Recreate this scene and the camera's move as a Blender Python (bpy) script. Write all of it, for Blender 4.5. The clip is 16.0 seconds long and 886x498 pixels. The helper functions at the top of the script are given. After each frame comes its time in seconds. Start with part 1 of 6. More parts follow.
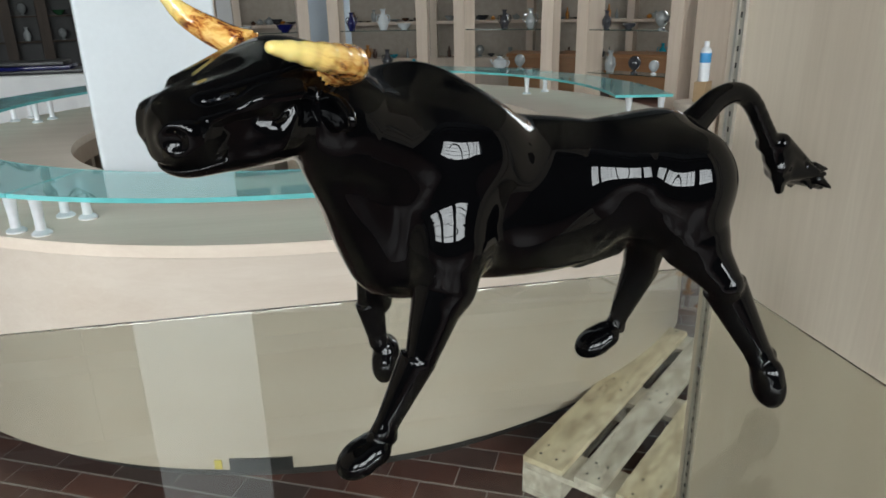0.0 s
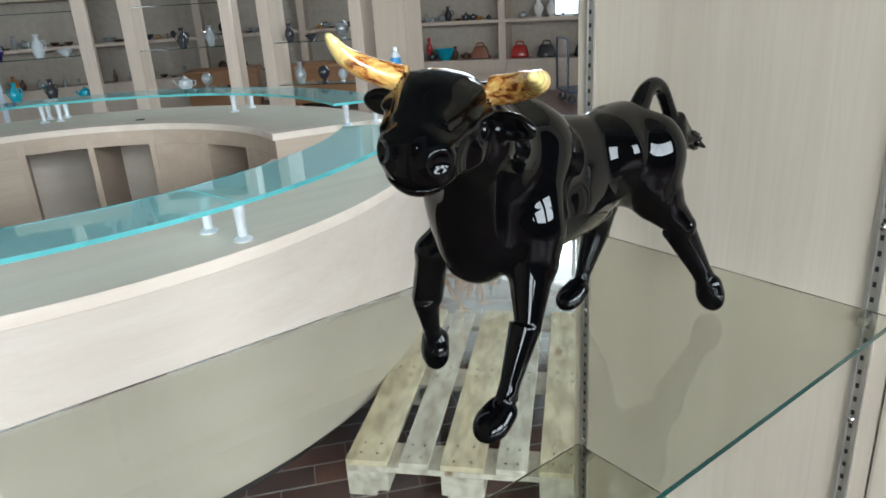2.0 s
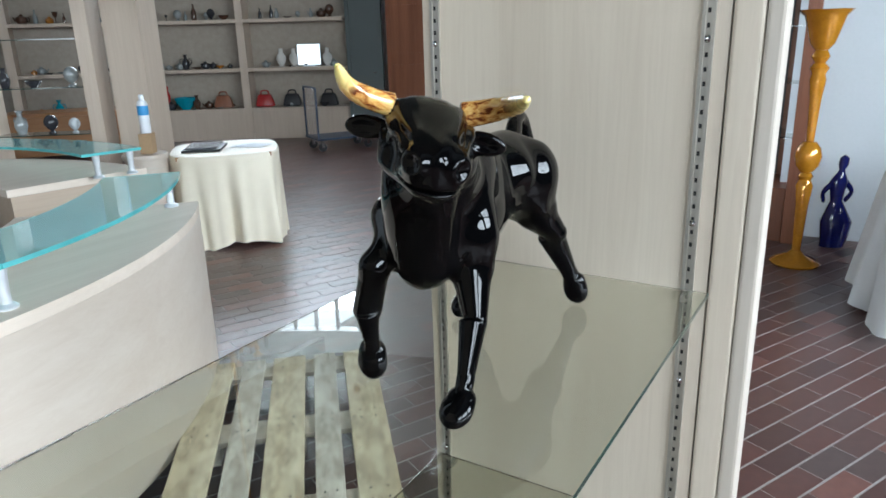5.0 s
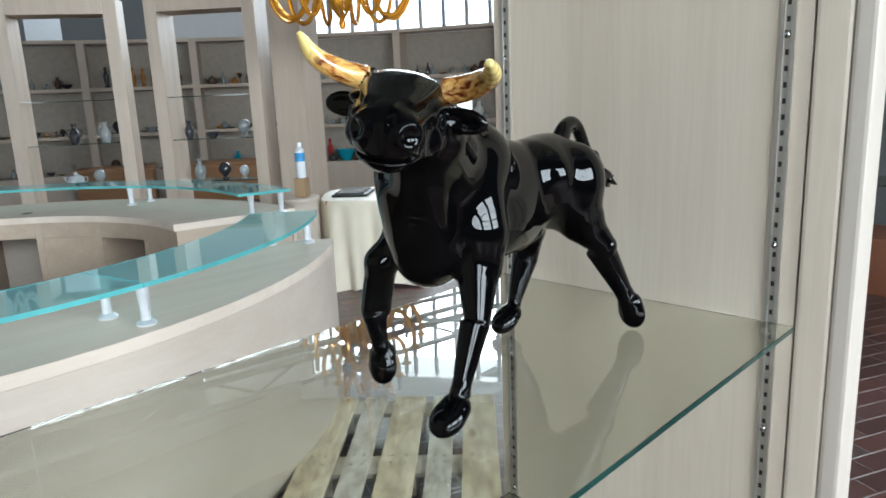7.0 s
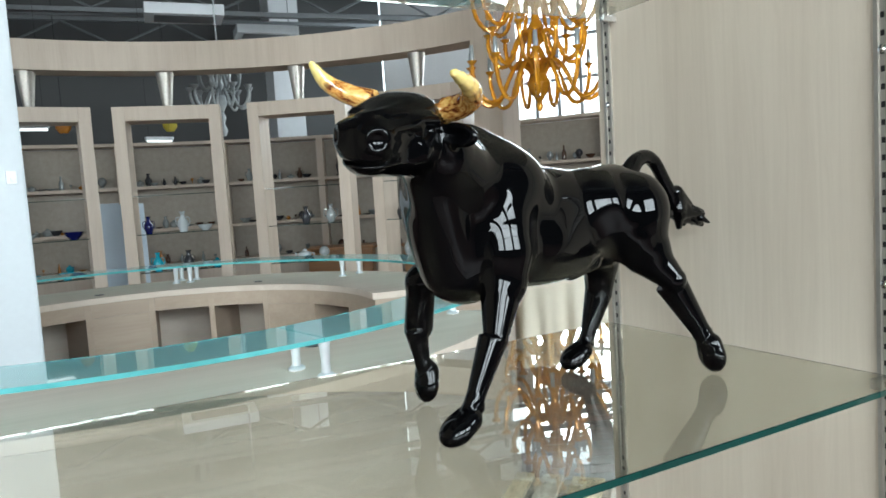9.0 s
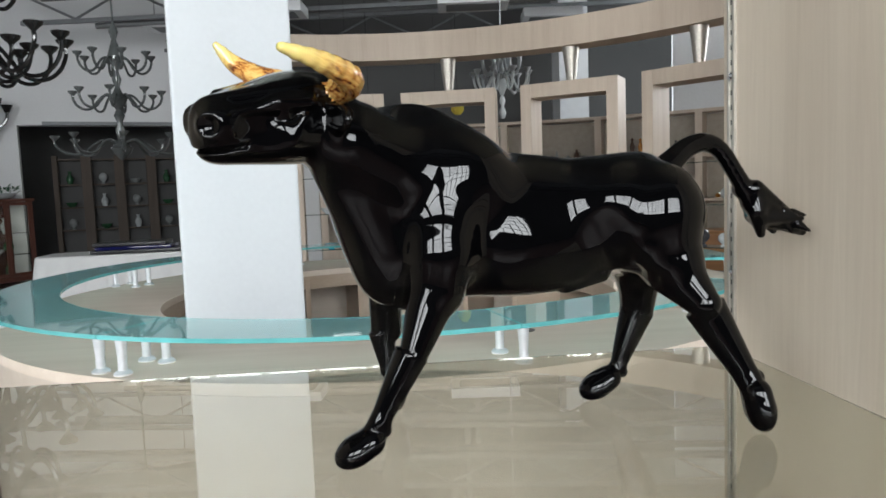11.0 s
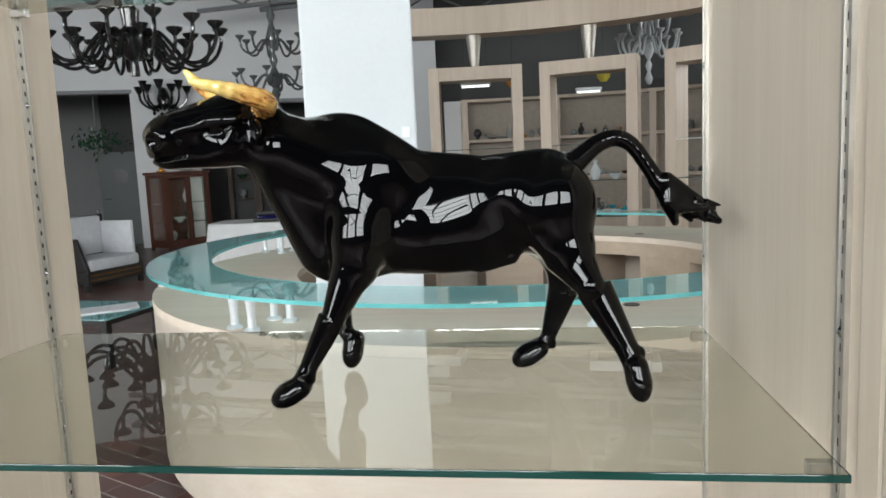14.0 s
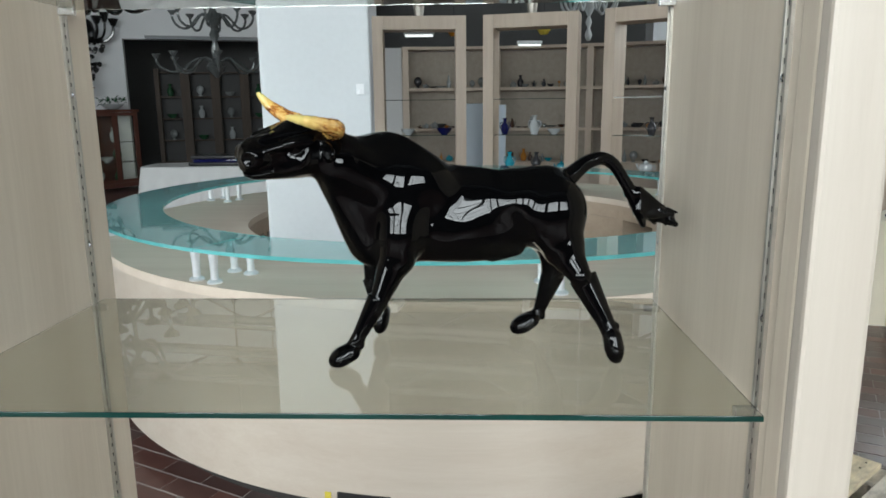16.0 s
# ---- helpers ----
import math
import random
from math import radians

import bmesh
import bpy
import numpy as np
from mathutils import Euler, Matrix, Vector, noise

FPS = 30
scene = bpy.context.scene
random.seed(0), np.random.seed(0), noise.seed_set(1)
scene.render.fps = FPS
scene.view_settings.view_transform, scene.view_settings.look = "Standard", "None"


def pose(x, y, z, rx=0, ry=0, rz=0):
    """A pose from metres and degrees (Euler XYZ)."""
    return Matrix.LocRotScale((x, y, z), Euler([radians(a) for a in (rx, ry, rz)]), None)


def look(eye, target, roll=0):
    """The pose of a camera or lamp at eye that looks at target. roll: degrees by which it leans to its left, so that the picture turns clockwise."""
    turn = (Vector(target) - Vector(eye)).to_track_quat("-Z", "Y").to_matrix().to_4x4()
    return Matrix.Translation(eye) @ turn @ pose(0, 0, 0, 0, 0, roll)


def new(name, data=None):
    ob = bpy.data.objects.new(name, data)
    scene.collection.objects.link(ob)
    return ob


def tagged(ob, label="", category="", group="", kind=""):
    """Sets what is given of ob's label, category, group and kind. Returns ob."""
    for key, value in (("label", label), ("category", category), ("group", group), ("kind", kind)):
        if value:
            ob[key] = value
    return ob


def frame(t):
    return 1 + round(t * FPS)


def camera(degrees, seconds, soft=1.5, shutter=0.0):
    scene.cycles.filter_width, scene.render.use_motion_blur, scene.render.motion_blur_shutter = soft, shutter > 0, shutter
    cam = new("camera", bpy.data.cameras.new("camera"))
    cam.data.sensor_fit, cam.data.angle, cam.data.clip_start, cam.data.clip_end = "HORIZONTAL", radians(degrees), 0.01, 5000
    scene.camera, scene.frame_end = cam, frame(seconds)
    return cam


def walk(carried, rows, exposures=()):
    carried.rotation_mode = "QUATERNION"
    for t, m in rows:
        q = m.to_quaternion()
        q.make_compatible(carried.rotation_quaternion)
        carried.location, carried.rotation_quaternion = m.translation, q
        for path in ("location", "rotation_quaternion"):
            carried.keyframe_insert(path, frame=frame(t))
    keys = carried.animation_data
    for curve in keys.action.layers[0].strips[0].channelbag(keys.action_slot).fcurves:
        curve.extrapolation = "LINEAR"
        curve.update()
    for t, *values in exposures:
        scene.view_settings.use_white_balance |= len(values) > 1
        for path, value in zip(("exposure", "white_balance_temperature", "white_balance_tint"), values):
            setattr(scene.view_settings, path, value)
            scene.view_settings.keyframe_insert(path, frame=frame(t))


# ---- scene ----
cam = camera(65.1, 16.0, soft=1.7)
PATH = [
    (0, (-0.001, -0.559, 1.586), (0.352, 1.287, 0.902), -1.2),
    (0.5, (-0.095, -0.527, 1.601), (0.554, 1.228, 0.893), -2.4),
    (1, (-0.156, -0.521, 1.611), (0.748, 1.111, 0.891), -2.5),
    (1.5, (-0.214, -0.51, 1.614), (0.882, 0.99, 0.873), -2.4),
    (2, (-0.268, -0.519, 1.61), (0.851, 0.988, 0.922), -3.5),
    (2.5, (-0.328, -0.523, 1.616), (1.023, 0.787, 0.937), -2.4),
    (3, (-0.367, -0.488, 1.617), (1.046, 0.774, 0.977), -3.3),
    (3.5, (-0.4, -0.468, 1.618), (1.14, 0.647, 0.996), -2.6),
    (4, (-0.423, -0.448, 1.621), (1.204, 0.549, 1.024), -1.5),
    (6.5, (-0.391, -0.46, 1.564), (1.157, 0.711, 1.082), -2.4),
    (7, (-0.331, -0.529, 1.55), (1.062, 0.841, 1.123), -2.4),
    (7.5, (-0.31, -0.585, 1.54), (0.932, 0.94, 1.178), -2.7),
    (8, (-0.288, -0.614, 1.516), (0.865, 1.0, 1.257), -3.6),
    (8.5, (-0.268, -0.633, 1.499), (0.814, 1.036, 1.288), -3.6),
    (9, (-0.235, -0.643, 1.494), (0.711, 1.111, 1.332), -3.6),
    (9.5, (-0.18, -0.661, 1.489), (0.581, 1.18, 1.322), -3.6),
    (10, (-0.103, -0.646, 1.487), (0.463, 1.266, 1.329), -3.2),
    (12.5, (0.173, -0.664, 1.492), (-0.09, 1.308, 1.291), -2.6),
    (13, (0.197, -0.669, 1.493), (-0.122, 1.294, 1.276), -3.1),
    (13.5, (0.218, -0.692, 1.493), (-0.118, 1.263, 1.236), -2.5),
    (14, (0.227, -0.74, 1.502), (-0.038, 1.227, 1.259), -2.6),
    (14.5, (0.214, -0.824, 1.503), (-0.012, 1.145, 1.241), -2.0),
    (15, (0.203, -0.863, 1.505), (0.037, 1.105, 1.187), -1.1),
    (15.5, (0.178, -0.883, 1.535), (0.074, 1.082, 1.177), -0.6),
    (16, (0.151, -0.896, 1.576), (0.076, 1.062, 1.175), -0.6),
]
EXPOSURES = [(0.0, -0.15, 6500, 7), (1.0, -0.14, 6450, 8), (2.0, 0.28, 6000, 5), (3.0, 0.46, 5900, 5), (4.0, 0.34, 5800, 5), (6.5, 0.24, 5900, 5), (7.5, 0.15, 6000, 5), (9.0, 0.22, 6100, 3), (10.0, 0.0, 6350, 9), (13.0, 0.18, 6700, 10), (14.5, 0.02, 6550, 7), (16.0, -0.25, 6400, 5)]
walk(cam, [(t, look(eye, target, roll)) for t, eye, target, roll in PATH], exposures=EXPOSURES)

# ---- world, sun and window light ----
world = bpy.data.worlds.new("sky")
scene.world = world
world.use_nodes = True
sky = world.node_tree.nodes.new("ShaderNodeTexSky")
sky.sky_type = 'NISHITA'
sky.sun_disc = False
sky.sun_elevation = radians(42)
sky.sun_rotation = radians(200)
world.node_tree.links.new(sky.outputs[0], world.node_tree.nodes["Background"].inputs[0])
world.node_tree.nodes["Background"].inputs[1].default_value = 0.12
sun = new("sun", bpy.data.lights.new("sun", 'SUN'))
sun.data.energy, sun.data.angle, sun.data.color = 0.8, radians(25), (1.0, 0.96, 0.9)
sun.matrix_world = look((-3, -8, 8), (0, 0, 0))


def window_light(x, y, z, turn, wide, high, watts, colour=(0.93, 0.97, 1.0)):
    lamp = new("window_light", bpy.data.lights.new("window_light", 'AREA'))
    lamp.data.shape, lamp.data.size, lamp.data.size_y = 'RECTANGLE', wide, high
    lamp.data.energy, lamp.data.color = watts, colour
    lamp.matrix_world = pose(x, y, z, 90, 0, turn)
    return lamp


for wx in (-5.1, -1.2, 2.7):
    window_light(wx, -6.45, 3.3, 0, 3.2, 2.6, 590)
window_light(-11.9, -1.0, 2.4, -90, 6.4, 2.0, 560)
window_light(8.66, 8.98, 4.5, 122.5, 4.1, 3.2, 370)

# ---- materials ----


def node_mat(name):
    m = bpy.data.materials.new(name)
    m.use_nodes = True
    return m, m.node_tree.nodes, m.node_tree.links, m.node_tree.nodes["Principled BSDF"]


def mat(name, colour, rough=0.5, metal=0.0, vary=0.12, scale=8.0, bump=0.0, stretch=(1, 1, 1), fine=60.0, coat=0.0,
        transmission=0.0, ior=1.5, spec=0.5):
    """Base colour varied at two scales, with roughness wear and fine relief."""
    m, n, l, b = node_mat(name)
    co = n.new("ShaderNodeTexCoord")
    mp = n.new("ShaderNodeMapping")
    mp.inputs["Scale"].default_value = stretch
    l.new(co.outputs["Object"], mp.inputs[0])
    big, small = n.new("ShaderNodeTexNoise"), n.new("ShaderNodeTexNoise")
    big.inputs["Scale"].default_value, small.inputs["Scale"].default_value = scale, fine
    big.inputs["Detail"].default_value, small.inputs["Detail"].default_value = 3, 4
    for t in (big, small):
        l.new(mp.outputs[0], t.inputs["Vector"])
    mixn = n.new("ShaderNodeMix")
    mixn.inputs[0].default_value = 0.45
    l.new(big.outputs[0], mixn.inputs[2])
    l.new(small.outputs[0], mixn.inputs[3])
    ramp = n.new("ShaderNodeValToRGB")
    lo, hi = ramp.color_ramp.elements
    lo.position, hi.position = 0.3, 0.7
    lo.color = (*[c * (1 - vary) for c in colour], 1)
    hi.color = (*[min(1, c * (1 + vary)) for c in colour], 1)
    l.new(mixn.outputs[0], ramp.inputs[0])
    l.new(ramp.outputs[0], b.inputs["Base Color"])
    rr = n.new("ShaderNodeMapRange")
    rr.inputs[3].default_value, rr.inputs[4].default_value = max(0, rough * 0.85), min(1, rough * 1.15)
    l.new(big.outputs[0], rr.inputs[0])
    l.new(rr.outputs[0], b.inputs["Roughness"])
    b.inputs["Metallic"].default_value = metal
    b.inputs["IOR"].default_value = ior
    b.inputs["Coat Weight"].default_value = coat
    b.inputs["Coat Roughness"].default_value = 0.05
    b.inputs["Specular IOR Level"].default_value = spec
    b.inputs["Transmission Weight"].default_value = transmission
    if bump:
        bp = n.new("ShaderNodeBump")
        bp.inputs["Strength"].default_value = bump
        bp.inputs["Distance"].default_value = 0.002
        l.new(small.outputs[0], bp.inputs["Height"])
        l.new(bp.outputs[0], b.inputs["Normal"])
    return m


def plain_glass(name, tint, rough=0.0, clear=1.0):
    m, n, l, b = node_mat(name)
    b.inputs["Base Color"].default_value = (*tint, 1)
    b.inputs["Roughness"].default_value = rough
    b.inputs["Transmission Weight"].default_value = clear
    b.inputs["IOR"].default_value = 1.5
    return m


def grain_wood(name, dark, light, axis="Z", rough=0.45, tight=1.0):
    """Laminate with a fine straight grain along one axis and broad pale flames."""
    m, n, l, b = node_mat(name)
    co = n.new("ShaderNodeTexCoord")
    mp = n.new("ShaderNodeMapping")
    s = {"X": (1.6, 34, 34), "Y": (34, 1.6, 34), "Z": (34, 34, 1.6)}[axis]
    mp.inputs["Scale"].default_value = [v * tight for v in s]
    l.new(co.outputs["Object"], mp.inputs[0])
    fibre = n.new("ShaderNodeTexNoise")
    fibre.inputs["Scale"].default_value, fibre.inputs["Detail"].default_value = 2.2, 6
    fibre.inputs["Distortion"].default_value = 1.4
    fibre.inputs["Roughness"].default_value = 0.72
    l.new(mp.outputs[0], fibre.inputs["Vector"])
    mp2 = n.new("ShaderNodeMapping")
    mp2.inputs["Scale"].default_value = [v * 0.16 for v in s]
    l.new(co.outputs["Object"], mp2.inputs[0])
    broad = n.new("ShaderNodeTexNoise")
    broad.inputs["Scale"].default_value, broad.inputs["Detail"].default_value = 2.0, 2
    l.new(mp2.outputs[0], broad.inputs["Vector"])
    mixn = n.new("ShaderNodeMix")
    mixn.inputs[0].default_value = 0.5
    l.new(fibre.outputs[0], mixn.inputs[2])
    l.new(broad.outputs[0], mixn.inputs[3])
    ramp = n.new("ShaderNodeValToRGB")
    ramp.color_ramp.elements[0].position, ramp.color_ramp.elements[1].position = 0.32, 0.66
    ramp.color_ramp.elements[0].color, ramp.color_ramp.elements[1].color = (*dark, 1), (*light, 1)
    l.new(mixn.outputs[0], ramp.inputs[0])
    l.new(ramp.outputs[0], b.inputs["Base Color"])
    b.inputs["Roughness"].default_value = rough
    bp = n.new("ShaderNodeBump")
    bp.inputs["Strength"].default_value, bp.inputs["Distance"].default_value = 0.03, 0.0006
    l.new(fibre.outputs[0], bp.inputs["Height"])
    l.new(bp.outputs[0], b.inputs["Normal"])
    return m


def brick_colours(name, piece):
    """Red-brown clinker; with piece, each brick takes a shade of its own."""
    m, n, l, b = node_mat(name)
    co = n.new("ShaderNodeTexCoord")
    noise_t = n.new("ShaderNodeTexNoise")
    noise_t.inputs["Scale"].default_value, noise_t.inputs["Detail"].default_value = 22, 5
    l.new(co.outputs["Object"], noise_t.inputs["Vector"])
    if piece == "object":
        rnd = n.new("ShaderNodeObjectInfo").outputs["Random"]
    else:
        rnd = n.new("ShaderNodeNewGeometry").outputs["Random Per Island"]
    ramp = n.new("ShaderNodeValToRGB")
    e = ramp.color_ramp.elements
    e[0].color, e[1].color = (0.085, 0.044, 0.038, 1), (0.205, 0.088, 0.068, 1)
    e.new(0.5).color = (0.135, 0.060, 0.049, 1)
    e.new(0.75).color = (0.105, 0.072, 0.066, 1)
    l.new(rnd, ramp.inputs[0])
    mx = n.new("ShaderNodeMix")
    mx.data_type, mx.blend_type = 'RGBA', 'MULTIPLY'
    mx.inputs[0].default_value = 0.7
    l.new(ramp.outputs[0], mx.inputs[6])
    r2 = n.new("ShaderNodeValToRGB")
    r2.color_ramp.elements[0].color, r2.color_ramp.elements[1].color = (0.6, 0.6, 0.6, 1), (1.25, 1.25, 1.25, 1)
    l.new(noise_t.outputs[0], r2.inputs[0])
    l.new(r2.outputs[0], mx.inputs[7])
    l.new(mx.outputs[2], b.inputs["Base Color"])
    rr = n.new("ShaderNodeMapRange")
    rr.inputs[3].default_value, rr.inputs[4].default_value = 0.24, 0.40
    l.new(noise_t.outputs[0], rr.inputs[0])
    l.new(rr.outputs[0], b.inputs["Roughness"])
    bp = n.new("ShaderNodeBump")
    bp.inputs["Strength"].default_value, bp.inputs["Distance"].default_value = 0.12, 0.002
    l.new(noise_t.outputs[0], bp.inputs["Height"])
    l.new(bp.outputs[0], b.inputs["Normal"])
    return m


def pallet_wood(name, dark, light):
    """Rough sawn pine: grain along x, knots, grey weathering and dirt, each board in a shade of its own."""
    m = grain_wood(name, dark, light, "X", 0.78, 1.0)
    n, l, b = m.node_tree.nodes, m.node_tree.links, m.node_tree.nodes["Principled BSDF"]
    grain = b.inputs["Base Color"].links[0].from_socket
    co = n.new("ShaderNodeTexCoord")
    own = n.new("ShaderNodeObjectInfo")
    shift = n.new("ShaderNodeVectorMath")
    shift.operation = 'MULTIPLY_ADD'
    shift.inputs[1].default_value = (1, 1, 1)
    l.new(co.outputs["Object"], shift.inputs[0])
    push = n.new("ShaderNodeMath")
    push.operation = 'MULTIPLY'
    push.inputs[1].default_value = 37.0
    l.new(own.outputs["Random"], push.inputs[0])
    l.new(push.outputs[0], shift.inputs[2])
    mp = n.new("ShaderNodeMapping")
    mp.inputs["Scale"].default_value = (2.4, 6.0, 6.0)
    l.new(shift.outputs[0], mp.inputs[0])
    knots = n.new("ShaderNodeTexVoronoi")
    knots.inputs["Scale"].default_value = 1.0
    l.new(mp.outputs[0], knots.inputs["Vector"])
    kr = n.new("ShaderNodeValToRGB")
    kr.color_ramp.elements[0].position, kr.color_ramp.elements[1].position = 0.05, 0.13
    kr.color_ramp.elements[0].color, kr.color_ramp.elements[1].color = (0.52, 0.38, 0.24, 1), (1, 1, 1, 1)
    l.new(knots.outputs["Distance"], kr.inputs[0])
    dirt = n.new("ShaderNodeTexNoise")
    dirt.inputs["Scale"].default_value, dirt.inputs["Detail"].default_value = 3.2, 7
    dirt.inputs["Roughness"].default_value = 0.68
    l.new(mp.outputs[0], dirt.inputs["Vector"])
    dr = n.new("ShaderNodeValToRGB")
    dr.color_ramp.elements[0].position, dr.color_ramp.elements[1].position = 0.36, 0.60
    dr.color_ramp.elements[0].color, dr.color_ramp.elements[1].color = (0.56, 0.53, 0.49, 1), (1.06, 1.04, 1.0, 1)
    l.new(dirt.outputs[0], dr.inputs[0])
    last = grain
    for layer in (kr.outputs[0], dr.outputs[0]):
        mx = n.new("ShaderNodeMix")
        mx.data_type, mx.blend_type = 'RGBA', 'MULTIPLY'
        mx.inputs[0].default_value = 0.9
        l.new(last, mx.inputs[6])
        l.new(layer, mx.inputs[7])
        last = mx.outputs[2]
    l.new(last, b.inputs["Base Color"])
    return m


def horn_glass():
    """Honey glass with brown threads running along each horn and a pale tip; horn_way holds the run and the girth."""
    m, n, l, b = node_mat("amber_glass")
    at = n.new("ShaderNodeAttribute")
    at.attribute_name = "horn_way"
    mp = n.new("ShaderNodeMapping")
    mp.inputs["Scale"].default_value = (4.0, 1.5, 1.5)
    l.new(at.outputs["Vector"], mp.inputs[0])
    threads = n.new("ShaderNodeTexNoise")
    threads.inputs["Scale"].default_value, threads.inputs["Detail"].default_value = 1.5, 5
    threads.inputs["Distortion"].default_value, threads.inputs["Roughness"].default_value = 0.9, 0.62
    l.new(mp.outputs[0], threads.inputs["Vector"])
    ramp = n.new("ShaderNodeValToRGB")
    e = ramp.color_ramp.elements
    e[0].position, e[1].position = 0.38, 0.66
    e[0].color, e[1].color = (0.12, 0.030, 0.010, 1), (0.72, 0.48, 0.17, 1)
    e.new(0.44).color = (0.42, 0.17, 0.038, 1)
    e.new(0.53).color = (0.60, 0.34, 0.095, 1)
    l.new(threads.outputs[0], ramp.inputs[0])
    run = n.new("ShaderNodeSeparateXYZ")
    l.new(at.outputs["Vector"], run.inputs[0])
    tip = n.new("ShaderNodeMapRange")
    tip.inputs[1].default_value, tip.inputs[2].default_value = 0.66, 0.92
    l.new(run.outputs[0], tip.inputs[0])
    mx = n.new("ShaderNodeMix")
    mx.data_type = 'RGBA'
    mx.inputs[7].default_value = (0.70, 0.56, 0.20, 1)
    l.new(tip.outputs[0], mx.inputs[0])
    l.new(ramp.outputs[0], mx.inputs[6])
    l.new(mx.outputs[2], b.inputs["Base Color"])
    b.inputs["Roughness"].default_value = 0.10
    b.inputs["Subsurface Weight"].default_value = 0.2
    b.inputs["Subsurface Radius"].default_value = (0.006, 0.003, 0.001)
    b.inputs["Coat Weight"].default_value = 0.4
    return m


M_PANEL = grain_wood("pale_oak_laminate", (0.51, 0.43, 0.34), (0.62, 0.54, 0.438), "Z", 0.40, 0.9)
M_STILE = grain_wood("cream_oak_edge", (0.44, 0.385, 0.32), (0.50, 0.445, 0.38), "Z", 0.5)
M_COUNTER = grain_wood("beige_laminate", (0.52, 0.44, 0.36), (0.59, 0.52, 0.44), "X", 0.38, 0.5)
# counter laminate again, darker and browner to hold the shade inside the ring
M_INNER_SHADED = grain_wood("shaded_tan_laminate", (0.39, 0.295, 0.215), (0.47, 0.37, 0.28), "X", 0.45, 0.5)
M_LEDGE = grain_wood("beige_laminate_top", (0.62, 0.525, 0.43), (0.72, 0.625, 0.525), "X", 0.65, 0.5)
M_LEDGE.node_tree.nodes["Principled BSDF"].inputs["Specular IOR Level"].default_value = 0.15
M_FRAME = grain_wood("greige_laminate", (0.475, 0.38, 0.295), (0.575, 0.48, 0.385), "Z", 0.45, 0.5)
# grey-beige taken down a little for the weak light behind the portals
M_SHELFBACK = grain_wood("dimmed_grey_beige_laminate", (0.30, 0.255, 0.205), (0.38, 0.33, 0.27), "X", 0.5, 0.5)
M_DARKWOOD = grain_wood("mahogany", (0.060, 0.018, 0.010), (0.12, 0.035, 0.018), "Z", 0.6)
M_BROWNWOOD = grain_wood("red_brown_wood", (0.16, 0.05, 0.022), (0.27, 0.10, 0.045), "Z", 0.4)
M_BLACKWOOD = mat("black_stained_wood", (0.012, 0.011, 0.010), 0.4)
M_TABLEWOOD = grain_wood("orange_wood", (0.25, 0.11, 0.04), (0.38, 0.19, 0.075), "X", 0.4)
M_PALLET_Y = pallet_wood("fresh_pine", (0.74, 0.62, 0.42), (0.90, 0.81, 0.62))
M_PALLET_G = pallet_wood("weathered_pine", (0.64, 0.59, 0.51), (0.83, 0.78, 0.70))
M_BULL = mat("black_glass", (0.001, 0.001, 0.0012), 0.004, vary=0.2, scale=20, ior=1.5, spec=0.25)
M_HORN = horn_glass()
M_GLASS = plain_glass("clear_shelf_glass", (0.69, 0.71, 0.645))
M_GLASS_EDGE = mat("green_glass_edge", (0.004, 0.034, 0.028), 0.08, vary=0.3, scale=6, stretch=(1, 1, 1), fine=25)
M_TEAL = plain_glass("sea_green_glass", (0.44, 0.76, 0.77), 0.03, 0.70)
M_TEAL_EDGE = mat("sea_green_glass_edge", (0.13, 0.46, 0.46), 0.12, vary=0.25, scale=5, fine=14)
M_CHROME = mat("brushed_aluminium", (0.62, 0.62, 0.62), 0.25, 1.0, 0.08, 30)
M_STANDARD = mat("dull_aluminium", (0.46, 0.435, 0.39), 0.42, 0.85, 0.12, 30)
M_STEEL = mat("polished_steel", (0.75, 0.76, 0.78), 0.12, 1.0, 0.05, 30)
M_STANDOFF = mat("satin_aluminium", (0.80, 0.82, 0.84), 0.32, 0.55, 0.05, 30)
M_SLOT = mat("slot_shadow_black", (0.012, 0.012, 0.012), 0.7)
M_PLINTH = mat("dark_plinth", (0.03, 0.026, 0.024), 0.6)
M_WHITE = mat("white_plaster", (0.60, 0.63, 0.65), 0.55, vary=0.035, scale=1.5, bump=0.1, fine=40)
M_WALL = mat("off_white_plaster", (0.70, 0.71, 0.72), 0.7, vary=0.05, scale=0.8, bump=0.1, fine=30)
# dimness of the back hall and shelf room is put into this grey
M_DIM_INTERIOR = mat("dim_interior_grey", (0.10, 0.10, 0.10), 0.8, vary=0.15, scale=0.7)
# near-black in place of the shade on a wall seen against its windows
M_BACKLIT = mat("backlit_wall_dark", (0.07, 0.07, 0.072), 0.8, vary=0.08, scale=0.8)
# shade over both doors is part of this colour
M_SHADED_DOOR = mat("shaded_door_grey_green", (0.085, 0.10, 0.098), 0.5, vary=0.12, scale=2)
M_CEIL = mat("dark_grey_ceiling", (0.10, 0.11, 0.115), 0.8, vary=0.25, scale=0.6)
M_PIPE = mat("galvanised_pipe", (0.20, 0.21, 0.22), 0.55, 0.3, 0.15, 5)
M_GROUT = mat("pale_mortar", (0.36, 0.335, 0.315), 0.8, vary=0.25, scale=3, bump=0.2)
M_BRICK = brick_colours("clinker_brick", "object")
M_BRICK_JOINED = brick_colours("clinker_brick_field", "island")
M_CLOTH = mat("ivory_satin", (0.84, 0.76, 0.60), 0.42, vary=0.06, scale=4, bump=0.15, fine=220)
